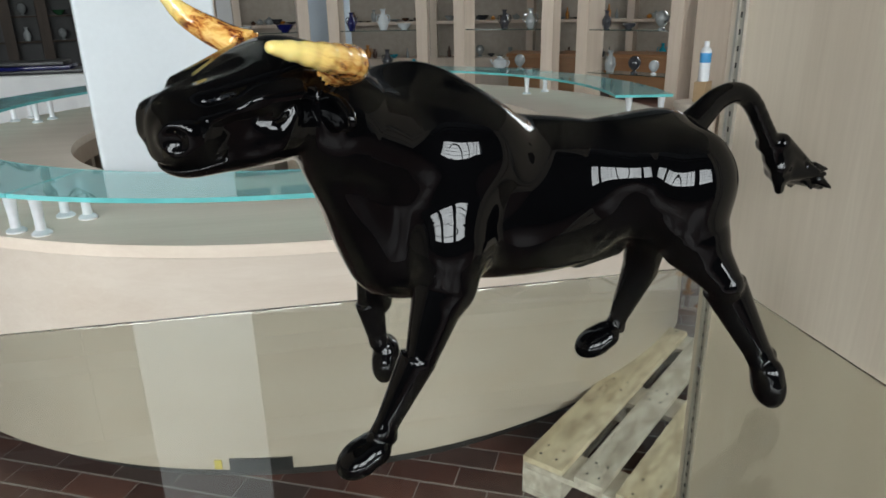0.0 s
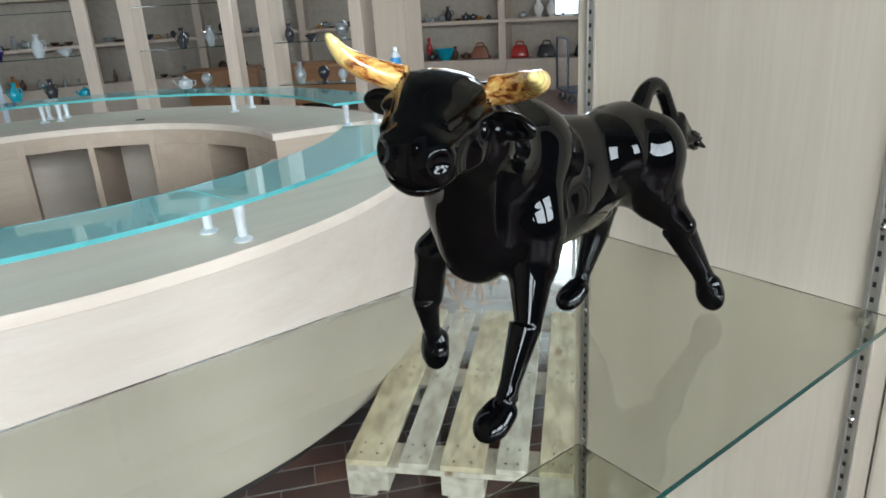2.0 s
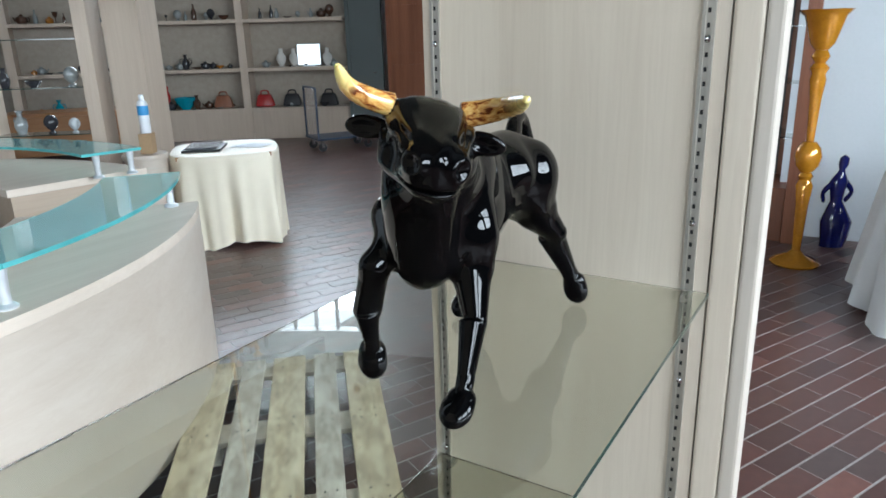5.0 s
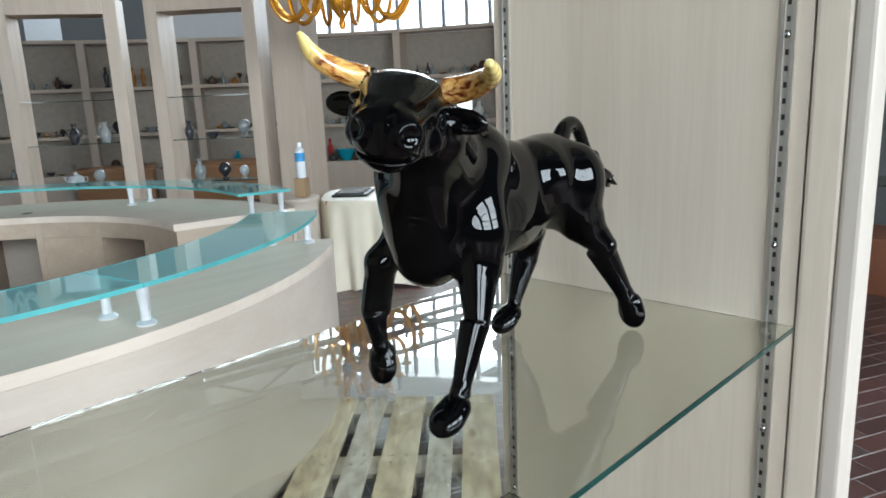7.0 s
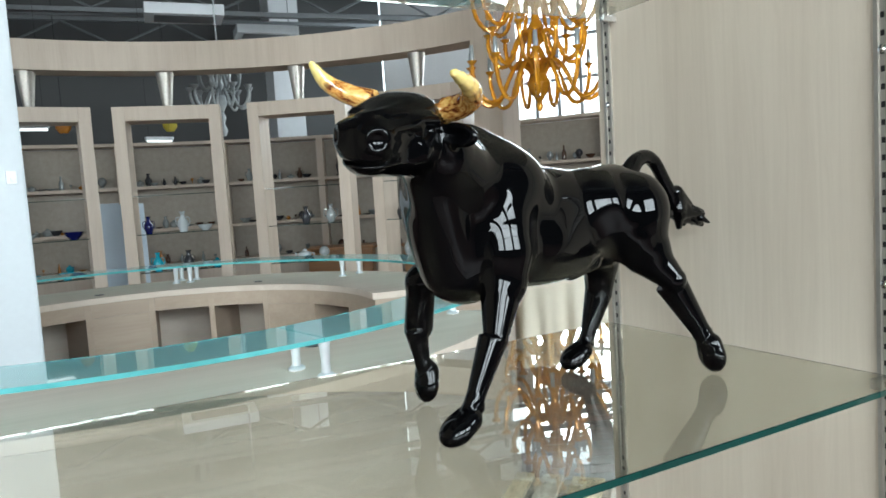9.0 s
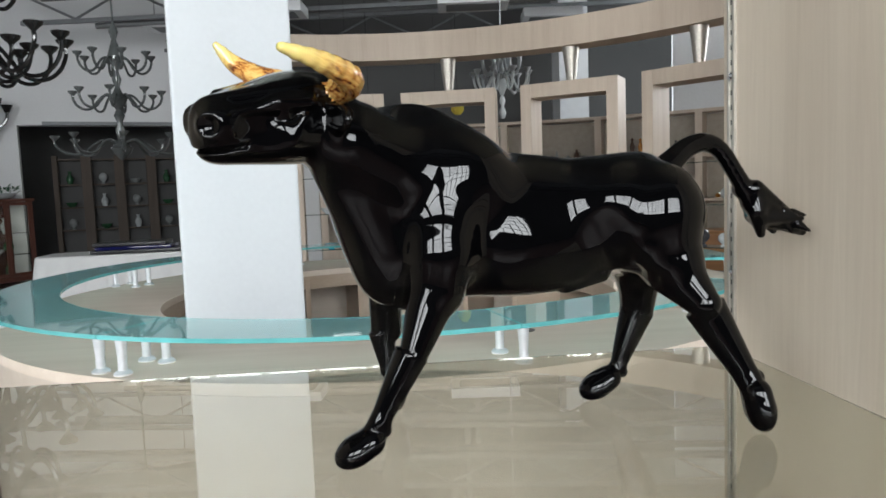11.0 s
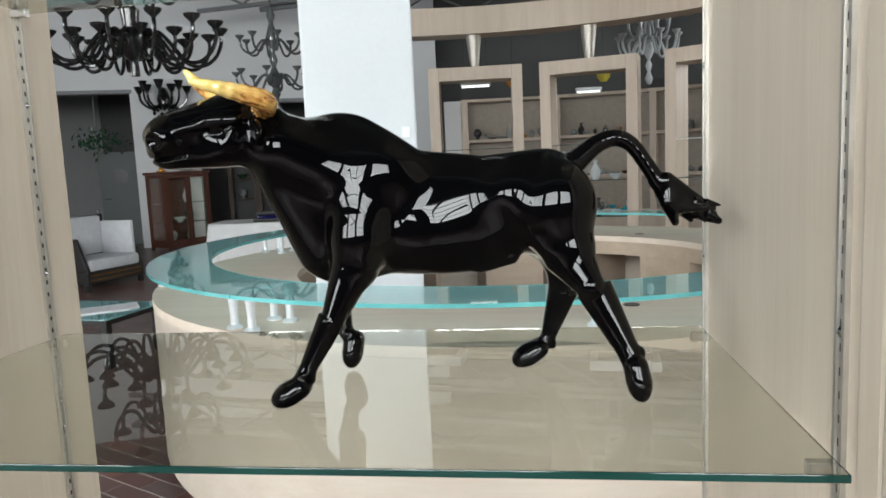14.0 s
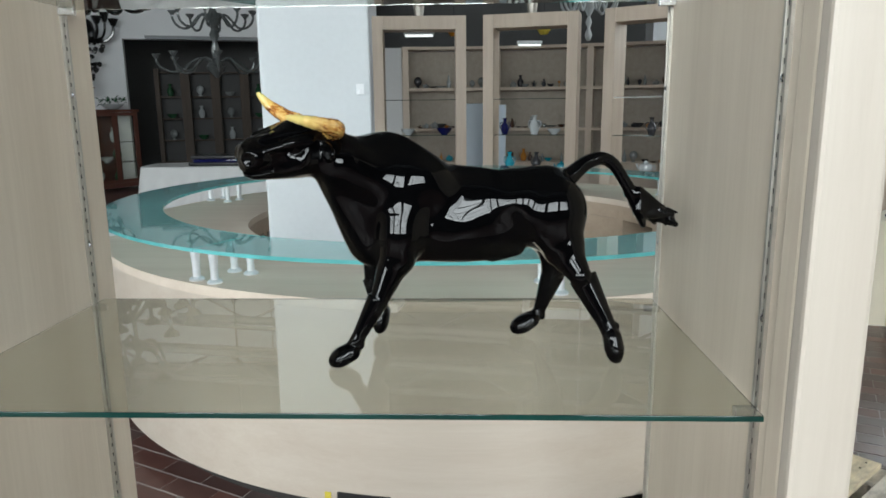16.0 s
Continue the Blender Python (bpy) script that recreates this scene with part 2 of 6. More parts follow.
M_CLOTHWHITE = mat("white_linen", (0.75, 0.75, 0.74), 0.6, vary=0.06, scale=4, bump=0.2, fine=200)
M_GOLD = mat("golden_glass", (0.78, 0.34, 0.022), 0.10, 0.25, 0.2, 12, coat=0.6, transmission=0.35)
M_BLACKGLASS = mat("smoked_black_glass", (0.010, 0.010, 0.010), 0.10, vary=0.3, scale=12)
M_GREYGLASS = mat("grey_smoked_glass", (0.10, 0.11, 0.11), 0.12, 0.2, 0.3, 12)
M_WHITEGLASS = mat("milk_white_glass", (0.46, 0.49, 0.50), 0.12, vary=0.1, scale=12)
M_CLEARITEM = mat("clear_crystal", (0.30, 0.32, 0.32), 0.08, 0.2, 0.2, 20)
M_BLUEGLASS = mat("cobalt_glass", (0.006, 0.008, 0.07), 0.1, vary=0.3, scale=15)
M_PURPLE = mat("violet_black_glass", (0.016, 0.010, 0.03), 0.1, vary=0.3, scale=15)
M_RED = mat("red_glass", (0.35, 0.02, 0.02), 0.15, vary=0.2)
M_TURQ = mat("turquoise_glass", (0.02, 0.30, 0.40), 0.15, vary=0.2)
M_GREEN = mat("leaf_green_glass", (0.03, 0.09, 0.045), 0.25, vary=0.35, scale=20)
M_AMBER = mat("amber_item_glass", (0.42, 0.17, 0.03), 0.15, vary=0.3)
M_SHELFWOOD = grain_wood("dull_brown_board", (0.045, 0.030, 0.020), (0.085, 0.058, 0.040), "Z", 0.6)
M_BROWNITEM = mat("brown_smoked_glass", (0.07, 0.035, 0.022), 0.2, vary=0.3)
M_DARKITEM = mat("dark_grey_glass", (0.035, 0.035, 0.04), 0.2, vary=0.3)
M_VELVET = mat("cream_velvet_bust", (0.62, 0.60, 0.56), 0.8, vary=0.05)
M_PAPER = mat("white_paper", (0.78, 0.79, 0.80), 0.6, vary=0.03)
M_CARD = mat("brown_cardboard", (0.36, 0.24, 0.13), 0.8, vary=0.1)
M_PLASTIC = mat("white_plastic", (0.78, 0.80, 0.82), 0.3, vary=0.03)
M_BLUEPL = mat("blue_label", (0.05, 0.30, 0.62), 0.4, vary=0.08)
M_BLUEBOARD = mat("pale_blue_board", (0.50, 0.58, 0.66), 0.5, vary=0.05, scale=2)
M_BLACKPL = mat("black_plastic", (0.015, 0.015, 0.017), 0.35, vary=0.2)
M_CARTBLUE = mat("blue_cart_steel", (0.03, 0.05, 0.09), 0.4, vary=0.2)
M_YELLOW = mat("yellow_paper", (0.62, 0.50, 0.06), 0.6, vary=0.08)
M_UPHOLST = mat("pale_grey_damask", (0.60, 0.61, 0.63), 0.7, vary=0.10, scale=14, bump=0.2)
M_MULLION = mat("grey_window_bar", (0.22, 0.23, 0.24), 0.5, vary=0.1)


def glowing(name, colour, strength):
    m, n, l, b = node_mat(name)
    b.inputs["Base Color"].default_value = (0.5, 0.5, 0.5, 1)
    b.inputs["Emission Color"].default_value = (*colour, 1)
    b.inputs["Emission Strength"].default_value = strength
    return m


M_SKYBACK = glowing("overcast_sky_backdrop", (0.88, 0.95, 1.0), 2.6)
M_TUBE = glowing("lit_fluorescent_tube", (0.95, 1.0, 1.0), 1.4)
M_SCREEN = glowing("lit_display", (0.85, 0.93, 1.0), 2.0)

# ---- mesh helpers ----


def finish(bm, material, smooth=False):
    me = bpy.data.meshes.new("mesh")
    bmesh.ops.recalc_face_normals(bm, faces=bm.faces)
    bm.to_mesh(me)
    bm.free()
    for k in (material if isinstance(material, (list, tuple)) else [material]):
        me.materials.append(k)
    if smooth:
        for p in me.polygons:
            p.use_smooth = True
        me.set_sharp_from_angle(angle=radians(42))
    return me


def part(name, bm, material, parent=None, label="", smooth=False):
    ob = new(name, finish(bm, material, smooth))
    if parent is not None:
        ob.parent = parent
    if label:
        ob["label"] = label
    return ob


def thing(name, place, label, category, group="", kind="", turn=0):
    ob = new(name)
    ob.empty_display_size = 0.05
    ob.matrix_world = pose(*place, 0, 0, turn)
    return tagged(ob, label, category, group, kind)


def box(bm, lo, hi, bevel=0.0, m=None):
    """A box between two corners, its edges rounded by bevel."""
    c = [(a + b) / 2 for a, b in zip(lo, hi)]
    s = [abs(b - a) for a, b in zip(lo, hi)]
    mm = Matrix.Translation(c) @ Matrix.Diagonal((*s, 1))
    if m is not None:
        mm = m @ mm
    got = bmesh.ops.create_cube(bm, size=1, matrix=mm)
    if bevel:
        es = list({e for v in got["verts"] for e in v.link_edges})
        bmesh.ops.bevel(bm, geom=es, offset=bevel, segments=2, profile=0.6, affect='EDGES')
    return bm


def boxes(*items, bevel=0.0):
    bm = bmesh.new()
    for lo, hi in items:
        box(bm, lo, hi, bevel)
    return bm


def lathe(bm, profile, seg=20, at=(0, 0, 0), m=None):
    """A turned body from (radius, height) pairs."""
    rows = []
    for r, z in profile:
        ring = []
        for i in range(seg):
            a = 2 * math.pi * i / seg
            p = Vector((at[0] + r * math.cos(a), at[1] + r * math.sin(a), at[2] + z))
            ring.append(bm.verts.new(m @ p if m is not None else p))
        rows.append(ring)
    for a, b in zip(rows, rows[1:]):
        for i in range(seg):
            bm.faces.new((a[i], a[(i + 1) % seg], b[(i + 1) % seg], b[i]))
    for ring in (rows[0], rows[-1]):
        bm.faces.new(ring)
    return bm


def tube(bm, pts, radii, seg=8):
    """A closed sweep along points, with a radius at each."""
    pts = [Vector(p) for p in pts]
    if not isinstance(radii, (list, tuple)):
        radii = [radii] * len(pts)
    rows, side = [], None
    for i, p in enumerate(pts):
        way = (pts[min(i + 1, len(pts) - 1)] - pts[max(i - 1, 0)]).normalized()
        if side is None:
            side = way.cross(Vector((0.31, 0.52, 0.79))).normalized()
        side = (side - way * side.dot(way)).normalized()
        up = way.cross(side)
        rows.append([bm.verts.new(p + radii[i] * (math.cos(2 * math.pi * k / seg) * side + math.sin(2 * math.pi * k / seg) * up))
                     for k in range(seg)])
    for a, b in zip(rows, rows[1:]):
        for i in range(seg):
            bm.faces.new((a[i], a[(i + 1) % seg], b[(i + 1) % seg], b[i]))
    bm.faces.new(rows[0])
    bm.faces.new(rows[-1])
    return bm


def curve_pts(ctrl, n=16):
    """Points of a Catmull-Rom curve through the controls."""
    c = [Vector(p) for p in ctrl]
    c = [2 * c[0] - c[1]] + c + [2 * c[-1] - c[-2]]
    out = []
    for i in range(1, len(c) - 2):
        for k in range(n):
            t = k / n
            a, b, d, e = c[i - 1], c[i], c[i + 1], c[i + 2]
            out.append(0.5 * ((2 * b) + (d - a) * t + (2 * a - 5 * b + 4 * d - e) * t * t + (3 * b - a - 3 * d + e) * t ** 3))
    out.append(c[-2])
    return out


def arc_slab(bm, centre, r0, r1, z0, z1, a0, a1, step=2.0, edge_index=0, caps=True):
    """A piece of a ring between two radii, heights and angles (degrees). The narrow sides take the material edge_index."""
    n = max(1, int(math.ceil(abs(a1 - a0) / step)))
    rows = []
    for i in range(n + 1):
        a = radians(a0 + (a1 - a0) * i / n)
        c, s = math.cos(a), math.sin(a)
        rows.append([bm.verts.new((centre[0] + r * c, centre[1] + r * s, z)) for r, z in ((r0, z0), (r1, z0), (r1, z1), (r0, z1))])
    for a, b in zip(rows, rows[1:]):
        for k in range(4):
            f = bm.faces.new((a[k], a[(k + 1) % 4], b[(k + 1) % 4], b[k]))
            f.material_index = edge_index if k in (1, 3) else 0
    if caps:
        for row in (rows[0], rows[-1]):
            bm.faces.new(row).material_index = edge_index
    return bm


def polar(centre, r, a, z=0.0):
    return (centre[0] + r * math.cos(radians(a)), centre[1] + r * math.sin(radians(a)), z)

# ---- the setting ----
RING = (0.04, 3.48)      # middle of the round counter
ARCH = (-0.20, 3.56)     # middle of the arc of portals
FLOOR_TURN = -25.5

bm = boxes(((-14.0, -6.3, -0.10), (14.0, 17.5, -0.0012)))
floor = tagged(part("floor", bm, M_GROUT), "floor bed of pale mortar between dark red-brown bricks", "floor", kind="structure")

CEIL_Z = 6.8
bm = boxes(((-14.0, -6.6, CEIL_Z), (14.0, 17.5, CEIL_Z + 0.2)))
for i in range(9):
    y = -5.0 + 2.6 * i
    box(bm, (-14, y, CEIL_Z - 0.32), (14, y + 0.16, CEIL_Z))
tagged(part("ceiling", bm, M_CEIL), "high dark grey hall ceiling with deep beams", "ceiling", kind="structure")


def pierced_wall(name, x0, x1, z1, holes, m, label, material=M_WALL, thick=0.25):
    """A wall along its own x with rectangular holes (x0, x1, z0, z1), built from piers, sills and lintels."""
    bm = bmesh.new()
    at = x0
    for a, b, lo, hi in sorted(holes):
        if a > at:
            box(bm, (at, 0, 0), (a, thick, z1))
        if lo > 0:
            box(bm, (a, 0, 0), (b, thick, lo))
        if hi < z1:
            box(bm, (a, 0, hi), (b, thick, z1))
        at = b
    if at < x1:
        box(bm, (at, 0, 0), (x1, thick, z1))
    ob = part(name, bm, material)
    ob.matrix_world = m
    return tagged(ob, label, "wall", kind="structure")


def window_grid(name, x0, x1, z0, z1, nx, nz, m, label, depth=0.06, bar=0.05):
    ob = thing(name, (0, 0, 0), label, "window", kind="structure")
    ob.matrix_world = m
    for i in range(nx + 1):
        x = x0 + (x1 - x0) * i / nx
        part("mullion", boxes(((x - bar / 2, 0, z0), (x + bar / 2, depth, z1))), M_MULLION, ob)
    for i in range(nz + 1):
        z = z0 + (z1 - z0) * i / nz
        part("transom", boxes(((x0, 0.004, z - bar / 2), (x1, depth - 0.004, z + bar / 2))), M_MULLION, ob)
    return ob


# window front behind the camera, its wall coloured dark for standing against the light, and one on its side
pierced_wall("wall_south", -14, 14, CEIL_Z, [(-6.65, -3.55, 2.05, 4.55), (-2.75, 0.35, 2.05, 4.55), (1.15, 4.25, 2.05, 4.55)], pose(0, -6.3, 0), "wall with three large windows, coloured dark as if backlit", M_BACKLIT)
window_grid("window_1", -6.65, -3.55, 2.05, 4.55, 6, 5, pose(0, -6.2, 0), "large gridded window in white wall")
window_grid("window_2", -2.75, 0.35, 2.05, 4.55, 6, 5, pose(0, -6.2, 0), "large gridded window in white wall")
window_grid("window_3", 1.15, 4.25, 2.05, 4.55, 6, 5, pose(0, -6.2, 0), "large gridded window in white wall")
pierced_wall("wall_west", -6.3, 17.5, CEIL_Z, [(-4.2, 2.2, 1.4, 3.4)], pose(-11.5, 0, 0, 0, 0, 90), "white wall with a wide window")
window_grid("window_4", -4.2, 2.2, 1.4, 3.4, 8, 3, pose(-11.6, 0, 0, 0, 0, 90), "wide gridded window in white wall")
pierced_wall("wall_east", -6.3, 17.5, CEIL_Z, [], pose(12.5, 0, 0, 0, 0, 90), "plain off-white wall")
pierced_wall("wall_north", -14, 14, CEIL_Z, [], pose(0, 17.2, 0), "plain back wall, darkened in colour for the dim hall", M_DIM_INTERIOR)

# white cross wall on the far side with two dark openings
W_TURN = 19.0
W_AT = pose(-7.0, 13.45, 0, 0, 0, W_TURN)
pierced_wall("wall_northwest", -5.2, 5.4, CEIL_Z, [(-3.4, -1.15, 0, 3.26), (0.14, 3.0, 0, 3.0)], W_AT, "white plaster wall with two wide openings")
bm = bmesh.new()
for a, b, h in ((-3.4, -1.15, 3.26), (0.62, 3.0, 3.0)):
    box(bm, (a - 0.05, -0.03, h), (b + 0.05, 0.0, h + 0.07))
trim = tagged(part("trim", bm, M_PIPE), "thin grey lintel strips over the openings", "trim", kind="structure")
trim.matrix_world = W_AT

# curved back wall behind the display shelves, with clerestory windows at one end
bm = bmesh.new()
arc_slab(bm, RING, 9.82, 10.05, 0, 2.72, 10, 99, 3)
arc_slab(bm, RING, 9.82, 10.05, 6.35, CEIL_Z, 10, 57, 3)
arc_slab(bm, RING, 9.82, 10.05, 2.72, 6.35, 45, 57, 3)
arc_slab(bm, RING, 9.82, 10.05, 2.72, 6.35, 10, 21, 3)
tagged(part("wall_curved", bm, M_WALL), "curved white wall behind the display shelves", "wall", kind="structure")
win = thing("window_5", (0, 0, 0), "tall band of windows above the wall shelves", "window", kind="structure")
for i in range(11):
    a = 21 + 24 * i / 10
    bm = bmesh.new()
    arc_slab(bm, RING, 9.86, 9.94, 2.72, 6.35, a - 0.18, a + 0.18, 1)
    part("mullion", bm, M_MULLION, win)
for z in (3.40, 4.15, 5.20):
    bm = bmesh.new()
    arc_slab(bm, RING, 9.87, 9.93, z - 0.03, z + 0.03, 21, 45, 3)
    part("transom", bm, M_MULLION, win)
bm = bmesh.new()
arc_slab(bm, RING, 10.9, 10.95, 1.8, 7.6, 4, 58, 3)
tagged(part("backdrop", bm, M_SKYBACK), "bright overcast sky outside the high windows", "sky", kind="structure")

# square white column inside the ring of the counter
col = thing("column", (-0.715, 3.05, 0), "square white painted concrete column rising through the counter", "column", kind="structure", turn=16)
bm = boxes(((-0.282, -0.282, 0), (0.282, 0.282, CEIL_Z)), bevel=0.012)
part("shaft", bm, M_WHITE, col)
bm = boxes(((0.205, -0.296, 1.645), (0.245, -0.283, 1.70)), ((0.218, -0.305, 1.655), (0.232, -0.295, 1.672)), bevel=0.003)
part("wall_hook", bm, M_PLASTIC, col, "small white plastic hook")

# pipes and lit tubes under the ceiling
for i, (y, z, r) in enumerate(((9.3, 4.62, 0.05), (9.9, 4.42, 0.035), (11.2, 4.75, 0.07), (12.3, 4.55, 0.05))):
    bm = tube(bmesh.new(), [(-6 + 0.4 * i, y, z), (9, y - 2.2, z + 0.1)], r, 10)
    p = tagged(part("ceiling_pipe", bm, M_PIPE, smooth=True), "long grey pipe hung below the dark ceiling", "pipe", "ceiling pipes")
for x, y, z, a in ((-0.49, 8.47, 2.50, 4), (1.12, 10.6, 2.54, 8)):
    f = thing("fluorescent_lamp", (x, y, z), "long white fluorescent lamp hung from the ceiling", "ceiling lamp", "fluorescent lamps", turn=a)
    part("housing", boxes(((-0.20, -0.05, 0.0), (0.20, 0.05, 0.05)), bevel=0.01), M_PLASTIC, f)
    part("lamp_tube", tube(bmesh.new(), [(-0.18, 0, -0.016), (0.18, 0, -0.016)], 0.014, 10), M_TUBE, f, "lit tube", True)
    for sx in (-0.15, 0.15):
        part("hanging_rod", boxes(((sx - 0.0015, -0.0015, 0.05), (sx + 0.0015, 0.0015, CEIL_Z - z))), M_SLOT, f)

# steel roof trusses over the back of the hall
for x0, y0, z0, a in ((-6.5, 9.6, 4.62, -8), (-6.0, 12.2, 4.55, -8), (-5.5, 14.6, 4.50, -8)):
    tr_ = thing("roof_truss", (x0, y0, z0), "grey steel roof truss under the dark ceiling", "truss", "roof trusses", turn=a)
    for z in (0.0, 0.52):
        part("chord", boxes(((0, -0.04, z), (15.0, 0.04, z + 0.07)), bevel=0.004), M_PIPE, tr_)
    for i in range(16):
        x = 0.5 + 0.92 * i
        zs = (0.07, 0.52) if i % 2 else (0.52, 0.07)
        part("brace", tube(bmesh.new(), [(x - 0.46, 0, zs[0]), (x + 0.46, 0, zs[1])], 0.022, 6), M_PIPE, tr_)
    part("hanger", boxes(((7.4, -0.03, 0.59), (7.5, 0.03, CEIL_Z - z0))), M_PIPE, tr_)
for x, y, z, a in ((1.6, 10.4, 4.30, -6), (-1.6, 11.0, 4.36, -6), (3.4, 12.6, 4.62, -6), (-3.4, 12.4, 4.5, -6)):
    box_ = thing("ceiling_unit", (x, y, z), "white boxed ventilation unit hung below the ceiling", "air unit", "ventilation units", turn=a)
    part("casing", boxes(((-0.55, -0.3, 0), (0.55, 0.3, 0.16)), bevel=0.012), M_PLASTIC, box_)
    part("grille", boxes(((-0.42, -0.2, -0.006), (0.42, 0.2, -0.0005))), M_PIPE, box_)
    for sx in (-0.45, 0.45):
        part("hanger", boxes(((sx - 0.006, -0.006, 0.1605), (sx + 0.006, 0.006, CEIL_Z - z))), M_PIPE, box_)

# white pillar far behind the curved wall; paper white stands in for window light on it
far_col = thing("pillar", (4.55, 15.5, 0), "square white pillar far back in the dark hall", "pillar", kind="structure")
part("shaft", boxes(((-0.34, -0.34, 0), (0.34, 0.34, CEIL_Z)), bevel=0.012), M_PAPER, far_col)

# ---- display cabinet with the glass shelves ----
SHELF_Z = 1.301
X_R, X_L = 0.42, -0.398
cab = thing("display_cabinet", (0, 0, 0), "tall pale oak display cabinet, open at the back, with glass shelves", "cabinet")
CAB_H = 2.75


def channel(x, out, y):
    """An aluminium channel: web and two low flanges in one profile."""
    prof = [(0, -0.0072), (0.0035, -0.0072), (0.0035, -0.0034), (0.0015, -0.0031), (0.0015, 0.0031), (0.0035, 0.0034), (0.0035, 0.0072), (0, 0.0072)]
    bm = bmesh.new()
    ends = [[bm.verts.new((x - out * a, y + b, z)) for a, b in prof] for z in (0.3, 2.6)]
    for i in range(len(prof)):
        j = (i + 1) % len(prof)
        bm.faces.new((ends[0][i], ends[0][j], ends[1][j], ends[1][i]))
    bm.faces.new(ends[0])
    bm.faces.new(ends[1])
    return bm


def side_panel(x_in, out, y_back, y_std):
    x_out = x_in + out * 0.043
    lo, hi = min(x_in, x_out), max(x_in, x_out)
    part("side_panel", boxes(((lo, -0.303, 0.08), (hi, y_back, CAB_H)), bevel=0.0015), M_PANEL, cab)
    s_in = x_in - out * 0.003
    lo2, hi2 = min(s_in, x_out + out * 0.002), max(s_in, x_out + out * 0.002)
    part("front_stile", boxes(((lo2, -0.338, 0.08), (hi2, -0.3048, CAB_H)), bevel=0.004), M_PANEL, cab)
    part("front_edging", boxes(((lo2 - 0.001, -0.358, 0.08), (hi2 + 0.003, -0.3385, CAB_H)), bevel=0.004), M_STILE, cab, "cream edge moulding")
    for y in (-0.280, y_std):
        std = part("shelf_standard", channel(x_in, out, y), M_STANDARD, cab, "slotted aluminium shelf standard")
        # slots are raised black ticks, coloured like the dark inside a hole
        bm = bmesh.new()
        for i in range(118):
            z = 0.55 + 0.0158 * i
            box(bm, (min(x_in - out * 0.0015, x_in - out * 0.0022), y - 0.0016, z), (max(x_in - out * 0.0015, x_in - out * 0.0022), y + 0.0016, z + 0.0052))
        sl = part("slot_strip", bm, M_SLOT, std)
        sl["kind"] = "stuff"
        for z in (0.96, 1.176, 1.385, 1.597, 1.81):
            part("screw", lathe(bmesh.new(), [(0.0, 0), (0.0042, 0), (0.0042, 0.001), (0.002, 0.0022), (0, 0.0024)], 10,
                                m=pose(x_in - out * 0.0022, y, z, 0, -90 * out, 0)), M_STEEL, std, "", True)


side_panel(X_R, 1, 0.097, 0.076)
side_panel(X_L, -1, 0.128, 0.066)
part("plinth", boxes(((X_L - 0.04, -0.33, 0.0), (X_R + 0.04, 0.09, 0.08))), M_PLINTH, cab)
part("cabinet_floor", boxes(((X_L, -0.303, 0.08), (X_R, 0.09, 0.11))), M_PANEL, cab)
part("cabinet_top", boxes(((X_L, -0.36, CAB_H - 0.05), (X_R, 0.09, CAB_H))), M_PANEL, cab)


def glass_shelf(z, label, thick=0.0056):
    sh = thing("glass_shelf", (0, 0, z), label, "shelf", "glass shelves in the cabinet")
    bm = bmesh.new()
    box(bm, (X_L + 0.0045, -0.306, -thick), (X_R - 0.0045, 0.086, 0.0), 0.0008)
    bm.normal_update()
    for f in bm.faces:
        f.material_index = 1 if f.normal.y < -0.7 else 0
    p = part("pane", bm, [M_GLASS, M_GLASS_EDGE], sh)
    p.visible_shadow = False
    for x, out in ((X_R, 1), (X_L, -1)):
        for y in (-0.280, 0.060):
            part("shelf_clip", boxes(((min(x, x - out * 0.022), y - 0.004, -thick - 0.010), (max(x, x - out * 0.022), y + 0.004, -thick - 0.0003)), bevel=0.001), M_CHROME, sh, "chrome clip")
    return sh


glass_shelf(SHELF_Z, "clear glass shelf with green edge carrying the bull")
glass_shelf(0.95, "clear glass shelf with green edge below the bull")
glass_shelf(1.717, "clear glass shelf with green edge above the bull")

# ---- the glass bull ----


def ellipsoid(p, c, r, axes=None):
    q = p - np.array(c, np.float32)
    r = tuple(r)
    if axes is not None:
        q = q @ np.array(axes, np.float32).T
    q = q / np.array(r, np.float32)
    k = np.sqrt((q * q).sum(-1))
    return (k - 1) * min(r) * (0.6 + 0.4 * np.minimum(k, 2))


def cone(p, a, b, ra, rb):
    """Distance to a capsule whose radius runs from ra to rb."""
    a, b = np.array(a, np.float32), np.array(b, np.float32)
    d = b - a
    t = np.clip(((p - a) @ d) / (d @ d), 0, 1)
    q = p - a - t[..., None] * d
    return np.sqrt((q * q).sum(-1)) - (ra + (rb - ra) * t)


def blend(a, b, k):
    h = np.clip(0.5 + 0.5 * (b - a) / k, 0, 1)
    return b + (a - b) * h - k * h * (1 - h)


def carve(a, b, k):
    return -blend(-a, b, k)


HEAD_O = Vector((-0.0125, -0.1845, 1.5536))
HEAD_F = Vector((-0.8189, -0.5610, -0.1157)).normalized()
HEAD_L = Vector((0.5299, -0.8259, -0.1896))
HEAD_L = (HEAD_L - HEAD_F * HEAD_L.dot(HEAD_F)).normalized()
HEAD_U = HEAD_F.cross(HEAD_L)
if HEAD_U.z < 0:
    HEAD_U = -HEAD_U
HEAD_AXES = [tuple(HEAD_F), tuple(HEAD_L), tuple(HEAD_U)]
# half width, top and underside of the skull at seven stations from poll to muzzle
HEAD_AT = (-0.035, -0.010, 0.005, 0.022, 0.042, 0.060, 0.076)
